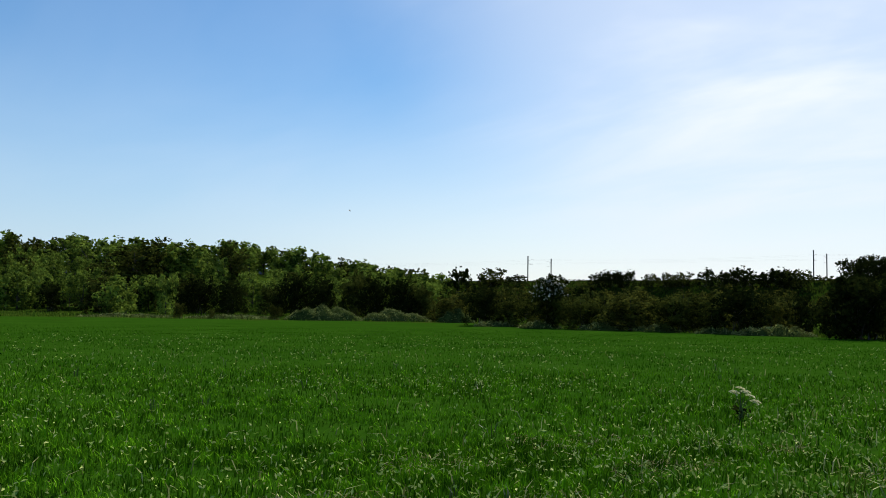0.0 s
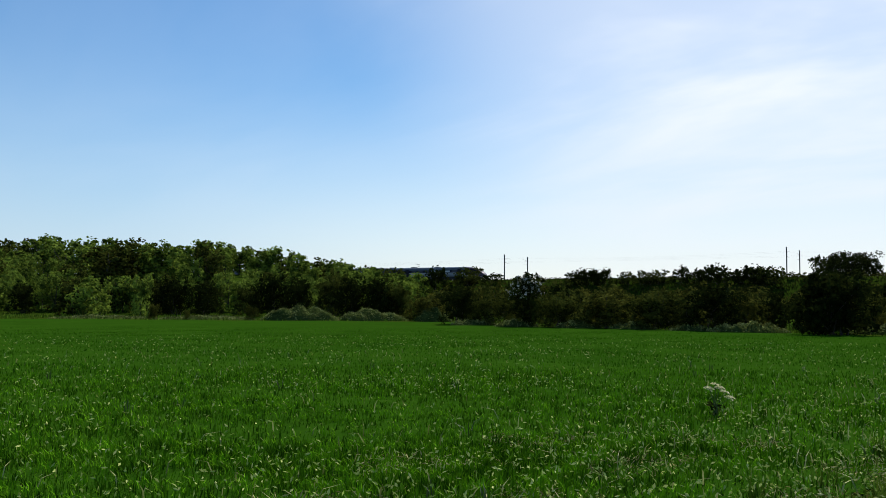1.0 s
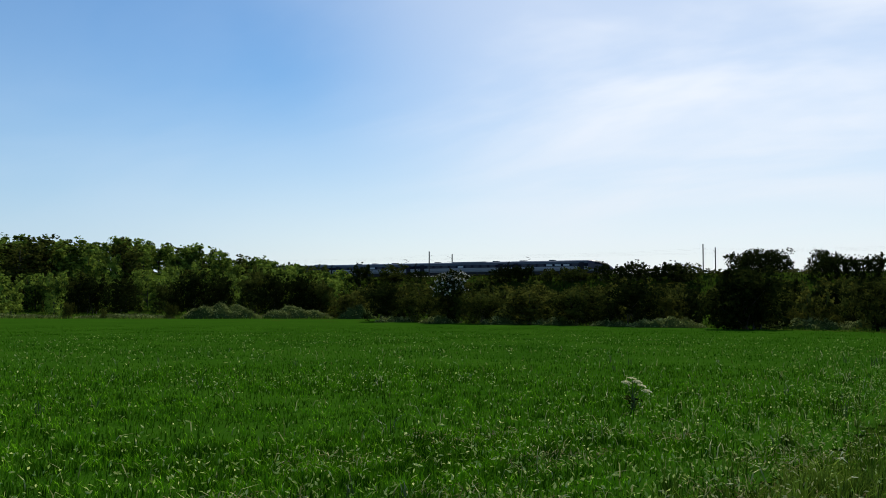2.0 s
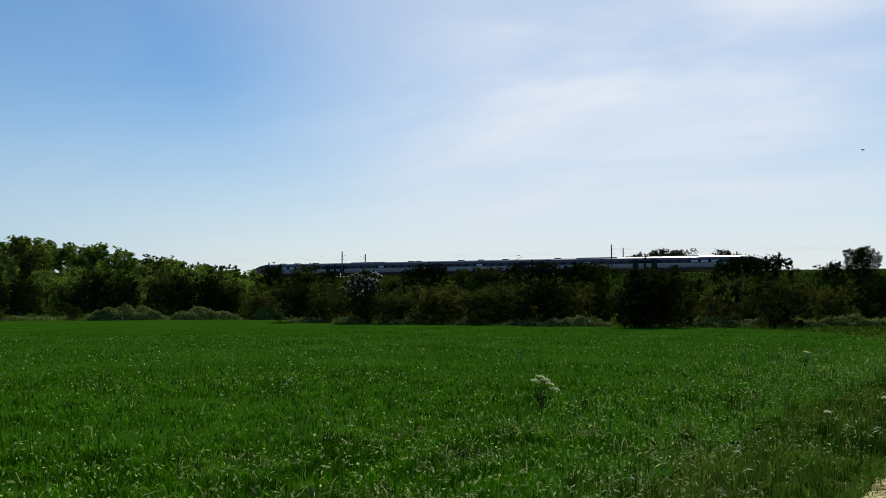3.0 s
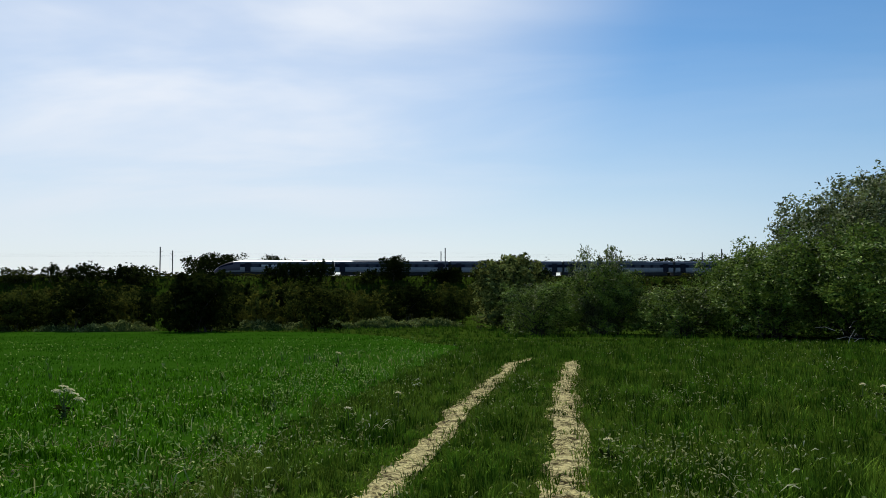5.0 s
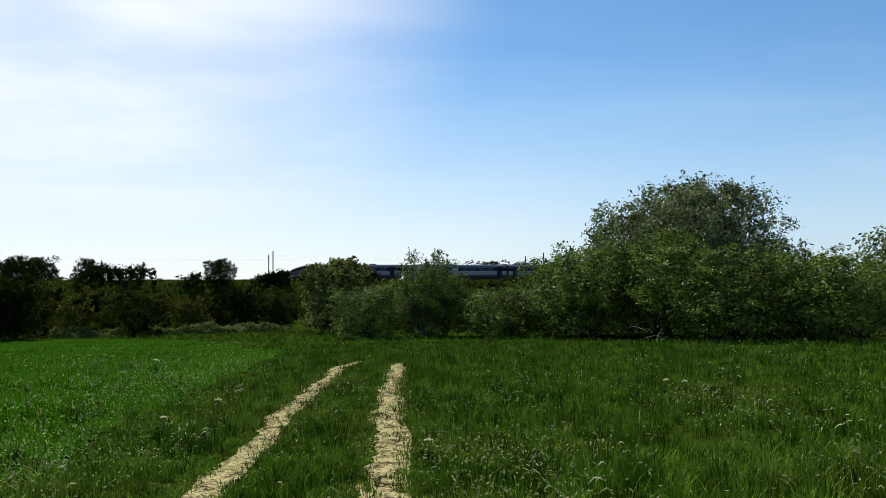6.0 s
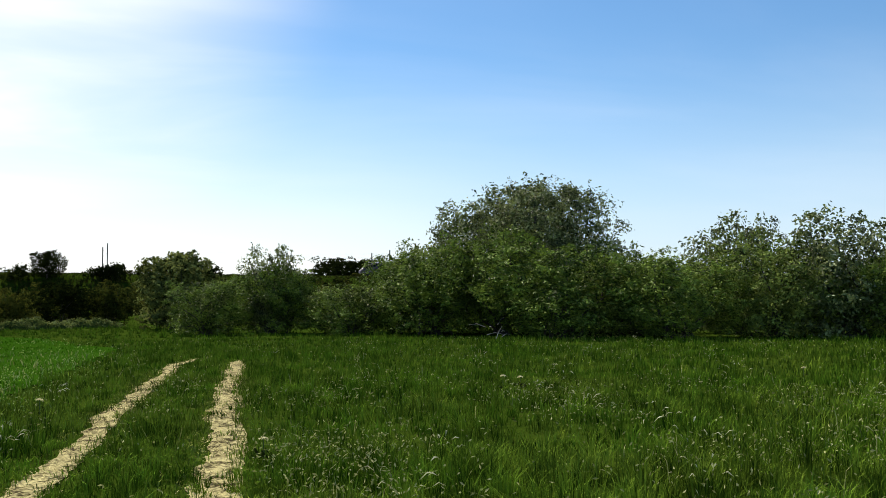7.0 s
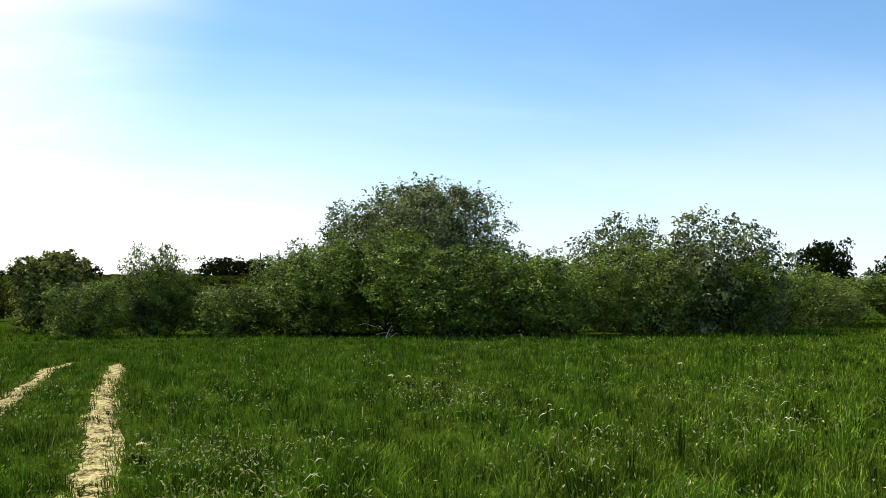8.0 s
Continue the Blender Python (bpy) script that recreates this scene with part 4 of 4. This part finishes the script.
# ---- grass ----
def scatter(r0, r1, per_m2, az0=-36, az1=101):
    area = 0.5 * radians(az1 - az0) * (r1 ** 2 - r0 ** 2)
    n = int(area * per_m2)
    d = np.sqrt(rng.uniform(r0 ** 2, r1 ** 2, n))
    a = np.radians(rng.uniform(az0, az1, n))
    return d * np.sin(a), d * np.cos(a)


def patchy(x, y, size):
    return 0.5 + 0.25 * (np.sin(x / size + 1.7 * np.sin(y / size * 0.7)) + np.sin(y / size * 1.3 + 1.3 * np.sin(x / size * 0.9 + 2)))


def blades(name, x, y, height, width, lean, mat, label, category, fine=True, lift=0.0, fan=None):
    """Bent grass blades at the places given, in one mesh."""
    n = len(x)
    z = land(x, y) + lift
    base = np.stack([x, y, z], 1)
    a = rng.uniform(0, 2 * math.pi, n) if fan is None else fan + rng.normal(size=n) * 0.5
    out = np.stack([np.cos(a), np.sin(a), np.zeros(n)], 1)
    b = a + math.pi / 2 + rng.normal(size=n) * 0.5
    side = np.stack([np.cos(b), np.sin(b), np.zeros(n)], 1)
    up = np.array([[0, 0, 1.0]])
    h, w, ln = height[:, None], width[:, None], (lean * rng.uniform(0.2, 1.4, n))[:, None]
    if fine:
        mid = base + up * h * 0.6 + out * h * ln * 0.3
        tip = base + up * h * (1 - 0.25 * ln) + out * h * ln
        v = np.stack([base - side * w / 2, base + side * w / 2, mid + side * w * 0.4, tip, mid - side * w * 0.4], 1).reshape(-1, 3)
        i = np.arange(n)[:, None] * 5
        f = np.concatenate([i + np.array([[0, 1, 2]]), i + np.array([[0, 2, 4]]), i + np.array([[4, 2, 3]])], 1).reshape(-1, 3)
    else:
        tip = base + up * h + out * h * ln * 0.6
        v = np.stack([base - side * w / 2, base + side * w / 2, tip], 1).reshape(-1, 3)
        f = np.arange(3 * n).reshape(n, 3)
    return tagged(new(name, mesh_of(name, v, f, mat)), label, category, kind="stuff")


CROP_TXT = "bright green young cereal blades in the field"
for r0, r1, per, hh, ww, fine in ((4.5, 10, 900, 0.14, 0.011, True), (10, 23, 300, 0.13, 0.015, True), (15, 62, 66, 0.085, 0.028, False)):
    x, y = scatter(r0, r1, per, -36, 50)
    k = sown(x, y) & (rng.uniform(size=len(x)) < (0.30 + 0.95 * patchy(x, y, 0.8)) * (0.45 + 1.0 * patchy(x, y, 0.21)) * np.clip((62 - np.hypot(x, y)) / 34, 0, 1) * np.clip(0.35 + (verge_x(y) - x) / 4, 0.35, 1))
    d = np.hypot(x, y)
    k &= rng.uniform(size=len(x)) < (np.clip((23 - d) / 8, 0, 1) if r1 == 23 else np.clip((d - 15) / 8, 0, 1) if r1 == 62 else 1)
    x, y = x[k], y[k]
    n = len(x)
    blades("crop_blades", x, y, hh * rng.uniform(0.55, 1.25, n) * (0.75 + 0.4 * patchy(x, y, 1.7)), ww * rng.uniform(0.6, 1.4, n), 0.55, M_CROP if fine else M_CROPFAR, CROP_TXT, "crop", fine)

GRASS_TXT = "long uneven meadow grass in tufts"
for r0, r1, tufts, each, hh, ww, fine in ((4.2, 9, 28, 30, 0.27, 0.0065, True), (9, 18, 15, 18, 0.24, 0.0095, True), (18, 32, 9, 12, 0.20, 0.022, False), (32, 75, 4, 7, 0.18, 0.05, False)):
    cx, cy = scatter(r0, r1, tufts, 5, 101)
    away = rut_distance(cx, cy)
    k = ~sown(cx, cy) & (np.hypot(cx, cy) < bush_line(bearing(cx, cy)) - 0.5) & (rng.uniform(size=len(cx)) < (away / 0.22) ** 1.7) & (rng.uniform(size=len(cx)) < 0.45 + 0.8 * patchy(cx, cy, 0.9))
    cx, cy, away = cx[k], cy[k], away[k]
    grow = rng.uniform(0.35, 1.25, len(cx)) * (0.6 + 0.7 * patchy(cx, cy, 1.6)) * np.clip(0.24 + away * 1.5, 0.24, 1.0)
    spread = 0.035 + 0.06 * grow
    ang = rng.uniform(0, 2 * math.pi, (each, len(cx)))
    rad = np.abs(rng.normal(size=(each, len(cx)))) * spread
    x, y = (cx + rad * np.cos(ang)).ravel(), (cy + rad * np.sin(ang)).ravel()
    tall = hh * np.broadcast_to(grow, (each, len(cx))).ravel() * rng.uniform(0.5, 1.25, len(x))
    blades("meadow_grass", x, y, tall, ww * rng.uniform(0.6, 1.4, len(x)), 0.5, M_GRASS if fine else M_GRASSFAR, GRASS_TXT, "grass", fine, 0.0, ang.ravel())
for r0, r1, per, hh, ww, fine in ((4.0, 10, 330, 0.09, 0.008, True), (10, 20, 130, 0.11, 0.014, False), (20, 40, 36, 0.13, 0.03, False)):
    x, y = scatter(r0, r1, per, 5, 101)
    away = rut_distance(x, y)
    k = ~in_field(x, y) & (away > 0.04 + 0.15 * rng.uniform(0, 1, len(x))) & (np.hypot(x, y) < bush_line(bearing(x, y)))
    x, y = x[k], y[k]
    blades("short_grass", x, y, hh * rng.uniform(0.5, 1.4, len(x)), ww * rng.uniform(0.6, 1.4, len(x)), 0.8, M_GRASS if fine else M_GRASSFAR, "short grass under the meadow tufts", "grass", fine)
# round the viewer's feet and behind
x, y = scatter(0.05, 12, 90, -180, 180)
far = np.hypot(x, y)
k = ~in_field(x, y) & (rut_distance(x, y) > 0.12 + 0.15 * rng.uniform(0, 1, len(x))) & ((far < 4.4) | (bearing(x, y) < 5) | (bearing(x, y) > 101))
blades("short_grass", x[k], y[k], rng.uniform(0.06, 0.2, k.sum()), rng.uniform(0.008, 0.018, k.sum()), 0.8, M_GRASS, "short grass round the farm track", "grass", False)
k = in_field(x, y) & ((far < 4.6) | (bearing(x, y) < -36) | (bearing(x, y) > 50))
blades("crop_blades", x[k], y[k], rng.uniform(0.1, 0.22, k.sum()), rng.uniform(0.010, 0.020, k.sum()), 0.6, M_CROP, CROP_TXT, "crop", False)
# seed heads and dead stalks among the grass
for r0, r1, per, ww in ((4.2, 12, 6, 0.007), (12, 30, 1.5, 0.012)):
    x, y = scatter(r0, r1, per, 5, 101)
    k = ~in_field(x, y) & (np.hypot(x, y) < bush_line(bearing(x, y))) & (rut_distance(x, y) > 0.4) & (rng.uniform(size=len(x)) < 1.1 * patchy(x, y, 0.9) ** 2)
    x, y = x[k], y[k]
    blades("dry_stalks", x, y, rng.uniform(0.14, 0.32, len(x)), np.full(len(x), ww), 1.1, M_DRY, "pale dead stalks and seed heads in the grass", "grass", r0 < 20)
# pale weathered blades low in the crop near the verge
x, y = scatter(4.5, 30, 9, -36, 45)
k = in_field(x, y) & (rng.uniform(size=len(x)) < np.clip(1.3 - (verge_x(y) - x) / 7, 0.12, 1))
blades("dry_stalks", x[k], y[k], rng.uniform(0.10, 0.24, k.sum()), rng.uniform(0.008, 0.02, k.sum()), 1.0, M_DRY, "pale dead leaves low in the crop", "grass", True)


def flecks(name, x, y, z, size, slim, mat, label, category):
    """Small loose seed heads, straw and painted leaf glints at the heights given."""
    n = len(x)
    pts = np.stack([x, y, land(x, y) + z], 1)
    v, f = leaves(pts, rng.normal(size=(n, 3)) + np.array([[0, 0, 0.4]]), size, size * slim, rng)
    return tagged(new(name, mesh_of(name, v, f, mat)), label, category, kind="stuff")


for r0, r1, per, size in ((4.3, 9, 160, 0.038), (9, 16, 60, 0.046), (16, 34, 8, 0.055)):
    x, y = scatter(r0, r1, per, 5, 101)
    k = ~in_field(x, y) & (rut_distance(x, y) > 0.3) & (rng.uniform(size=len(x)) < 1.7 * patchy(x, y, 0.75) ** 2.5)
    x, y = x[k], y[k]
    flecks("seed_heads", x, y, rng.uniform(0.12, 0.36, len(x)), size, 0.4, M_DRY, "pale feathery seed heads over the meadow grass", "grass")
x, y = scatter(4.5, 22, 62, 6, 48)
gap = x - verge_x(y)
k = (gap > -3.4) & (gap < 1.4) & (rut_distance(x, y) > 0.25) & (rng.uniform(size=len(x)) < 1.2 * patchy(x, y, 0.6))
flecks("leaf_glints", x[k], y[k], rng.uniform(0.08, 0.26, k.sum()), 0.034, 0.45, M_PALE, "pale weed leaves, tiny flowers and painted leaf glints on the verge", "weeds")
# sun glints on the crop, put in as pale flecks
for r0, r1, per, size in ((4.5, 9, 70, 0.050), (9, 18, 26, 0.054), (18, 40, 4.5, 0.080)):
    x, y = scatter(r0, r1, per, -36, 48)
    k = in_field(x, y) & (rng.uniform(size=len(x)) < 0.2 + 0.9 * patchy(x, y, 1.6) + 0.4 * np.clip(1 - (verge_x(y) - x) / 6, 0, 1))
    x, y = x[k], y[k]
    flecks("leaf_tips", x, y, rng.uniform(0.08, 0.22, len(x)), size, 0.42, M_PALE, "pale flecks coloured as sun glints on the crop leaves", "crop")
# bare trodden gaps with dead straw at the near edge of the crop
x, y = scatter(4.4, 10.5, 260, -12, 36)
k = (patchy(x + 3, y, 0.33) > 0.60) & (verge_x(y) - x < 5.5) & (verge_x(y) - x > -1.2) & (rut_distance(x, y) > 0.3)
flecks("dead_straw", x[k], y[k], rng.uniform(0.02, 0.10, k.sum()), 0.07, 0.16, M_STRAW, "short dead straw lying between the crop plants", "straw")
# scattered darker weeds standing in the crop
cx, cy = scatter(5, 26, 0.10, -34, 44)
k = in_field(cx, cy)
cx, cy = np.repeat(cx[k], 7), np.repeat(cy[k], 7)
x, y = cx + rng.normal(size=len(cx)) * 0.035, cy + rng.normal(size=len(cx)) * 0.035
blades("dark_weeds", x, y, rng.uniform(0.14, 0.27, len(x)), rng.uniform(0.008, 0.016, len(x)), 0.5, M_STEM, "dark thin weeds standing in the crop", "weeds")
# rough strip between field and wood, and below the bank
x, y = scatter(34, 130, 3.2, -36, 60)
k = ~in_field(x, y) & (x * NX + y * NY < 100 + 60 * (bearing(x, y) < 0)) & (np.hypot(x, y) > edge(bearing(x, y)) - 0.5) & (np.hypot(x, y) < np.maximum(edge(bearing(x, y)) + 36, 92 * (bearing(x, y) > 5)))
size = np.where(bearing(x, y) > 27, 0.38, 0.62)[k] * np.clip(np.hypot(x, y)[k] / 85, 0.4, 1)
blades("rough_grass", x[k], y[k], size * rng.uniform(0.25, 0.6, k.sum()), size * rng.uniform(0.06, 0.14, k.sum()), 0.6, M_GRASS, "rough tussock grass along the field edge", "grass", False)
x, y = scatter(150, 235, 6.5, -8, 60)
q = x * NX + y * NY
k = (q > 160) & (q < 196)
blades("bank_grass", x[k], y[k], rng.uniform(0.25, 0.6, k.sum()) * np.clip((197 - q[k]) / 12, 0.45, 1), rng.uniform(0.12, 0.3, k.sum()), 0.6, M_BANKGRASS, "rough grass on the railway bank", "grass", False)
# tufts growing in the ruts
cx, cy = scatter(4, 20, 14, 20, 75)
k = (rut_distance(cx, cy) < 0.17) & (patchy(cx, cy, 0.45) > 0.52)
cx, cy = np.repeat(cx[k], 12), np.repeat(cy[k], 12)
x, y = cx + rng.normal(size=len(cx)) * 0.03, cy + rng.normal(size=len(cx)) * 0.03
blades("short_grass", x, y, rng.uniform(0.05, 0.13, len(x)), rng.uniform(0.006, 0.012, len(x)), 0.8, M_GRASS, "short grass tufts growing in the wheel ruts", "grass")
# yellowed grass and litter along the edges of the ruts
x, y = scatter(4, 22, 260, 20, 80)
away = rut_distance(x, y)
k = (away > 0.13) & (away < 0.24 + 0.13 * np.abs(rng.normal(size=len(x)))) & (rng.uniform(size=len(x)) < 0.25 + 0.9 * patchy(x, y, 0.5))
blades("trodden_grass", x[k], y[k], rng.uniform(0.03, 0.11, k.sum()), rng.uniform(0.006, 0.014, k.sum()), 1.1, M_VERGE, "short yellowed grass beside the wheel ruts", "grass")
# straw trodden into the ruts
x, y = scatter(4, 27, 520, 25, 75)
k = (rut_distance(x, y) < np.abs(rng.normal(size=len(x))) * 0.13) & (rng.uniform(size=len(x)) < 1.5 * patchy(x, y, 0.16) * patchy(x, y, 0.45) ** 0.5)
x, y = x[k], y[k]
n = len(x)
a, ln, wd = rng.uniform(0, math.pi, n), rng.uniform(0.02, 0.055, n), rng.uniform(0.004, 0.010, n)
p = np.stack([x, y, land(x, y) + rng.uniform(0.022, 0.05, n)], 1)
e1 = np.stack([np.cos(a) * ln, np.sin(a) * ln, rng.uniform(-0.012, 0.02, n)], 1) / 2
e2 = np.stack([-np.sin(a) * wd, np.cos(a) * wd, np.zeros(n)], 1) / 2
v = np.stack([p - e1 - e2, p + e1 - e2, p + e1 + e2, p - e1 + e2], 1).reshape(-1, 3)
tagged(new("straw_litter", mesh_of("straw_litter", v, np.arange(4 * n).reshape(n, 4), M_STRAW)), "pale straw trodden into the wheel ruts", "straw", kind="stuff")


# ---- flowers ----
def umbel_mesh(gen, size):
    n = 60
    r, a = size * np.sqrt(gen.uniform(0, 1, n)), gen.uniform(0, 2 * math.pi, n)
    p = np.stack([r * np.cos(a), r * np.sin(a), -0.35 * r ** 2 / size + gen.normal(size=n) * 0.004], 1)
    v, f = leaves(p, np.tile([[0, 0, 1.0]], (n, 1)), size * 0.36, size * 0.36, gen, 0.35)
    return mesh_of("umbel", v, f, M_UMBEL)


gen = np.random.default_rng(88)
UMBELS = [umbel_mesh(gen, s) for s in (0.075, 0.06, 0.045)]


def parsley(x, y, h, heads, label):
    ob = new("cow_parsley")
    ob.matrix_world = pose(x, y, float(land(x, y)))
    lines = []
    for dx, dy, dz, k in heads:
        lines.append(([(0, 0, 0), (dx * 0.2, dy * 0.2, (h + dz) * 0.55), (dx, dy, h + dz)], (0.009, 0.007, 0.004), 5))
        piece("umbel", UMBELS[k], ob, pose(dx, dy, h + dz + 0.005, 12, 8, 40 * k), "flat cream flower head")
    piece("stem", tubes("stem", lines, M_STEM), ob)
    g = np.random.default_rng(int(abs(x) * 100))
    n = 30 if len(heads) > 3 else 8
    p = np.stack([g.normal(size=n) * 0.05, g.normal(size=n) * 0.05, g.uniform(0.02, h * 0.62, n)], 1)
    v, f = leaves(p, g.normal(size=(n, 3)), 0.10, 0.05, g)
    piece("foliage", mesh_of("foliage", v, f, M_DARK), ob, label="dark ferny leaves")
    return tagged(ob, label, "wild flower", "white umbel flowers")


parsley(3.95, 12.1, 0.375, [(-0.07, 0, 0.05, 0), (0.02, 0.03, 0.10, 1), (0.07, -0.02, 0.06, 0), (0.15, 0.02, 0.0, 1), (0.21, 0, -0.07, 0)], "tall cream-flowered umbel plant standing out of the crop")
parsley(12.2, 18.4, 0.40, [(0, 0, 0, 1), (0.06, 0.02, -0.02, 2)], "single white umbel flower in the crop")
for x, y, h in ((14.05, 6.6, 0.30), (14.2, 6.35, 0.28), (6.6, 9.5, 0.25), (8.2, 10.6, 0.25), (6.95, 5.6, 0.25), (18.3, 2.5, 0.30), (25.8, 0.0, 0.34)):
    parsley(x, y, h, [(0, 0, 0, 2)], "small white umbel flower in the meadow grass")


def tussock(x, y, h, n, plumes, label):
    """A clump of arching blades from one root, some tipped with drooping seed plumes."""
    g = np.random.default_rng(int(abs(x * 31 + y * 17)))
    a = g.uniform(0, 2 * math.pi, n)
    out = np.stack([np.cos(a), np.sin(a), np.zeros(n)], 1)
    side = np.stack([-np.sin(a), np.cos(a), np.zeros(n)], 1) * g.uniform(0.0015, 0.0035, (n, 1))
    hh, ln = (h * g.uniform(0.45, 1.1, n))[:, None], g.uniform(0.15, 0.8, (n, 1))
    up = np.array([[0, 0, 1.0]])
    base = out * np.abs(g.normal(size=(n, 1))) * 0.05
    mid = base + up * hh * 0.65 + out * hh * ln * 0.3
    tip = base + up * hh * (1 - 0.3 * ln) + out * hh * ln * 0.9
    v = np.stack([base - side, base + side, mid + side * 0.8, tip + side * 0.25, tip - side * 0.25, mid - side * 0.8], 1).reshape(-1, 3)
    k = np.arange(n)[:, None] * 6
    f = np.concatenate([k + np.array([[0, 1, 2, 5]]), k + np.array([[5, 2, 3, 4]])], 1).reshape(-1, 4)
    ob = new("grass_tussock")
    ob.matrix_world = pose(x, y, float(land(x, y)))
    piece("foliage", mesh_of("tussock_foliage", v, f, M_GRASS), ob)["kind"] = "stuff"
    if plumes:
        p = tip[:plumes]
        o, w = out[:plumes], unit(side[:plumes])
        droop = g.uniform(-0.3, 0.9, (plumes, 1))
        size = g.uniform(0.06, 0.11, (plumes, 1))
        bend = p + (o * 0.55 + up * (0.5 - 0.3 * droop)) * size
        end = bend + (o * 0.6 - up * droop * 0.5) * size
        fat = (w + 0.5 * up) * g.uniform(0.005, 0.009, (plumes, 1))
        v = np.stack([p, bend + fat, end, bend - fat], 1).reshape(-1, 3)
        piece("seed_plume", mesh_of("seed_plume", v, np.arange(4 * plumes).reshape(plumes, 4), M_PLUME), ob, label="pale drooping seed plumes")["kind"] = "stuff"
    return tagged(ob, label, "grass tussock", "grass tussocks")


for x, y, h in ((12.6, 5.4, 0.62), (30.5, 9.9, 0.8), (28.8, 5.2, 0.75), (6.0, 3.4, 0.6), (8.9, 2.1, 0.6), (12.5, 0.6, 0.65), (6.1, 8.3, 0.5), (7.9, 4.2, 0.55), (10.4, 3.0, 0.6), (14.0, 9.3, 0.55), (3.8, 6.9, 0.5), (9.6, 12.2, 0.5), (17.5, 3.6, 0.7), (16.2, 6.4, 0.6), (19.5, 1.2, 0.7), (11.2, 4.1, 0.6), (7.4, 1.6, 0.55), (22.5, 8.2, 0.8), (9.9, 0.4, 0.6), (14.6, 1.1, 0.65), (24.0, 5.6, 0.8), (27.0, 1.8, 0.8), (21.0, -1.5, 0.8), (18.0, 9.2, 0.7)):
    tussock(x, y, h * 0.60, 46, 9, "tussock of pale flowering grass in the meadow")
for x, y, h in ((8.4, 1.0, 0.7), (9.0, 4.6, 0.65), (5.6, 2.3, 0.6), (13.0, 2.4, 0.7), (4.6, 9.0, 0.45), (6.6, 6.9, 0.4)):
    tussock(x, y, h * 0.7, 120, 0, "dense dark tussock of green grass")


# ---- insects ----
bm = bmesh.new()
for x, r, s in ((-0.0026, 0.0015, 1.9), (0.0008, 0.0016, 1.1), (0.0031, 0.0011, 1.0)):
    bmesh.ops.create_icosphere(bm, subdivisions=1, radius=r, matrix=Matrix.LocRotScale((x, 0, 0), None, (s, 1, 1)))
BUG = bm_mesh("insect_body", bm, M_INSECT)
bm = bmesh.new()
bmesh.ops.create_icosphere(bm, subdivisions=1, radius=0.0030, matrix=Matrix.LocRotScale((-0.001, 0.0032, 0.0012), Euler((0.5, 0, 0.5)), (0.5, 1.0, 0.06)))
WING = bm_mesh("insect_wing", bm, M_WING)


def insect():
    ob = new("flying_insect")
    piece("body", BUG, ob)
    for side in (1, -1):
        piece("wing", WING, ob, Matrix.LocRotScale(None, None, (1, side, 1)), "clear pale wing")
    return tagged(ob, "small dark winged insect darting over the crop", "insect", "flying insects")


midge, gnat = insect(), insect()


def motions():
    walk(midge, [(t, pose(x, y, z, 0, 25, 20)) for t, x, y, z in ((0.0, -0.312, 2.968, 1.809), (0.1, -0.217, 2.982, 1.75), (0.3, 0.2, 5.5, 1.0), (0.6, 0.6, 9.0, 0.15), (8.0, 0.6, 9.0, 0.14))])
    walk(gnat, [(t, pose(x, y, z, 0, 40, 50)) for t, x, y, z in ((0.0, 9.0, 2.0, 0.15), (2.6, 5.0, 3.0, 1.2), (2.9, 2.4, 2.2, 2.1), (3.0, 1.849, 2.37, 1.954), (3.1, 1.856, 2.394, 1.778), (3.4, 3.2, 4.6, 0.7), (3.7, 6.2, 9.0, 0.15), (8.0, 6.2, 9.0, 0.14))])
    walk(train, [(t, train_pose(t)) for t in (0.0, 2.0, 4.0, 6.0, 8.0)])


motions()
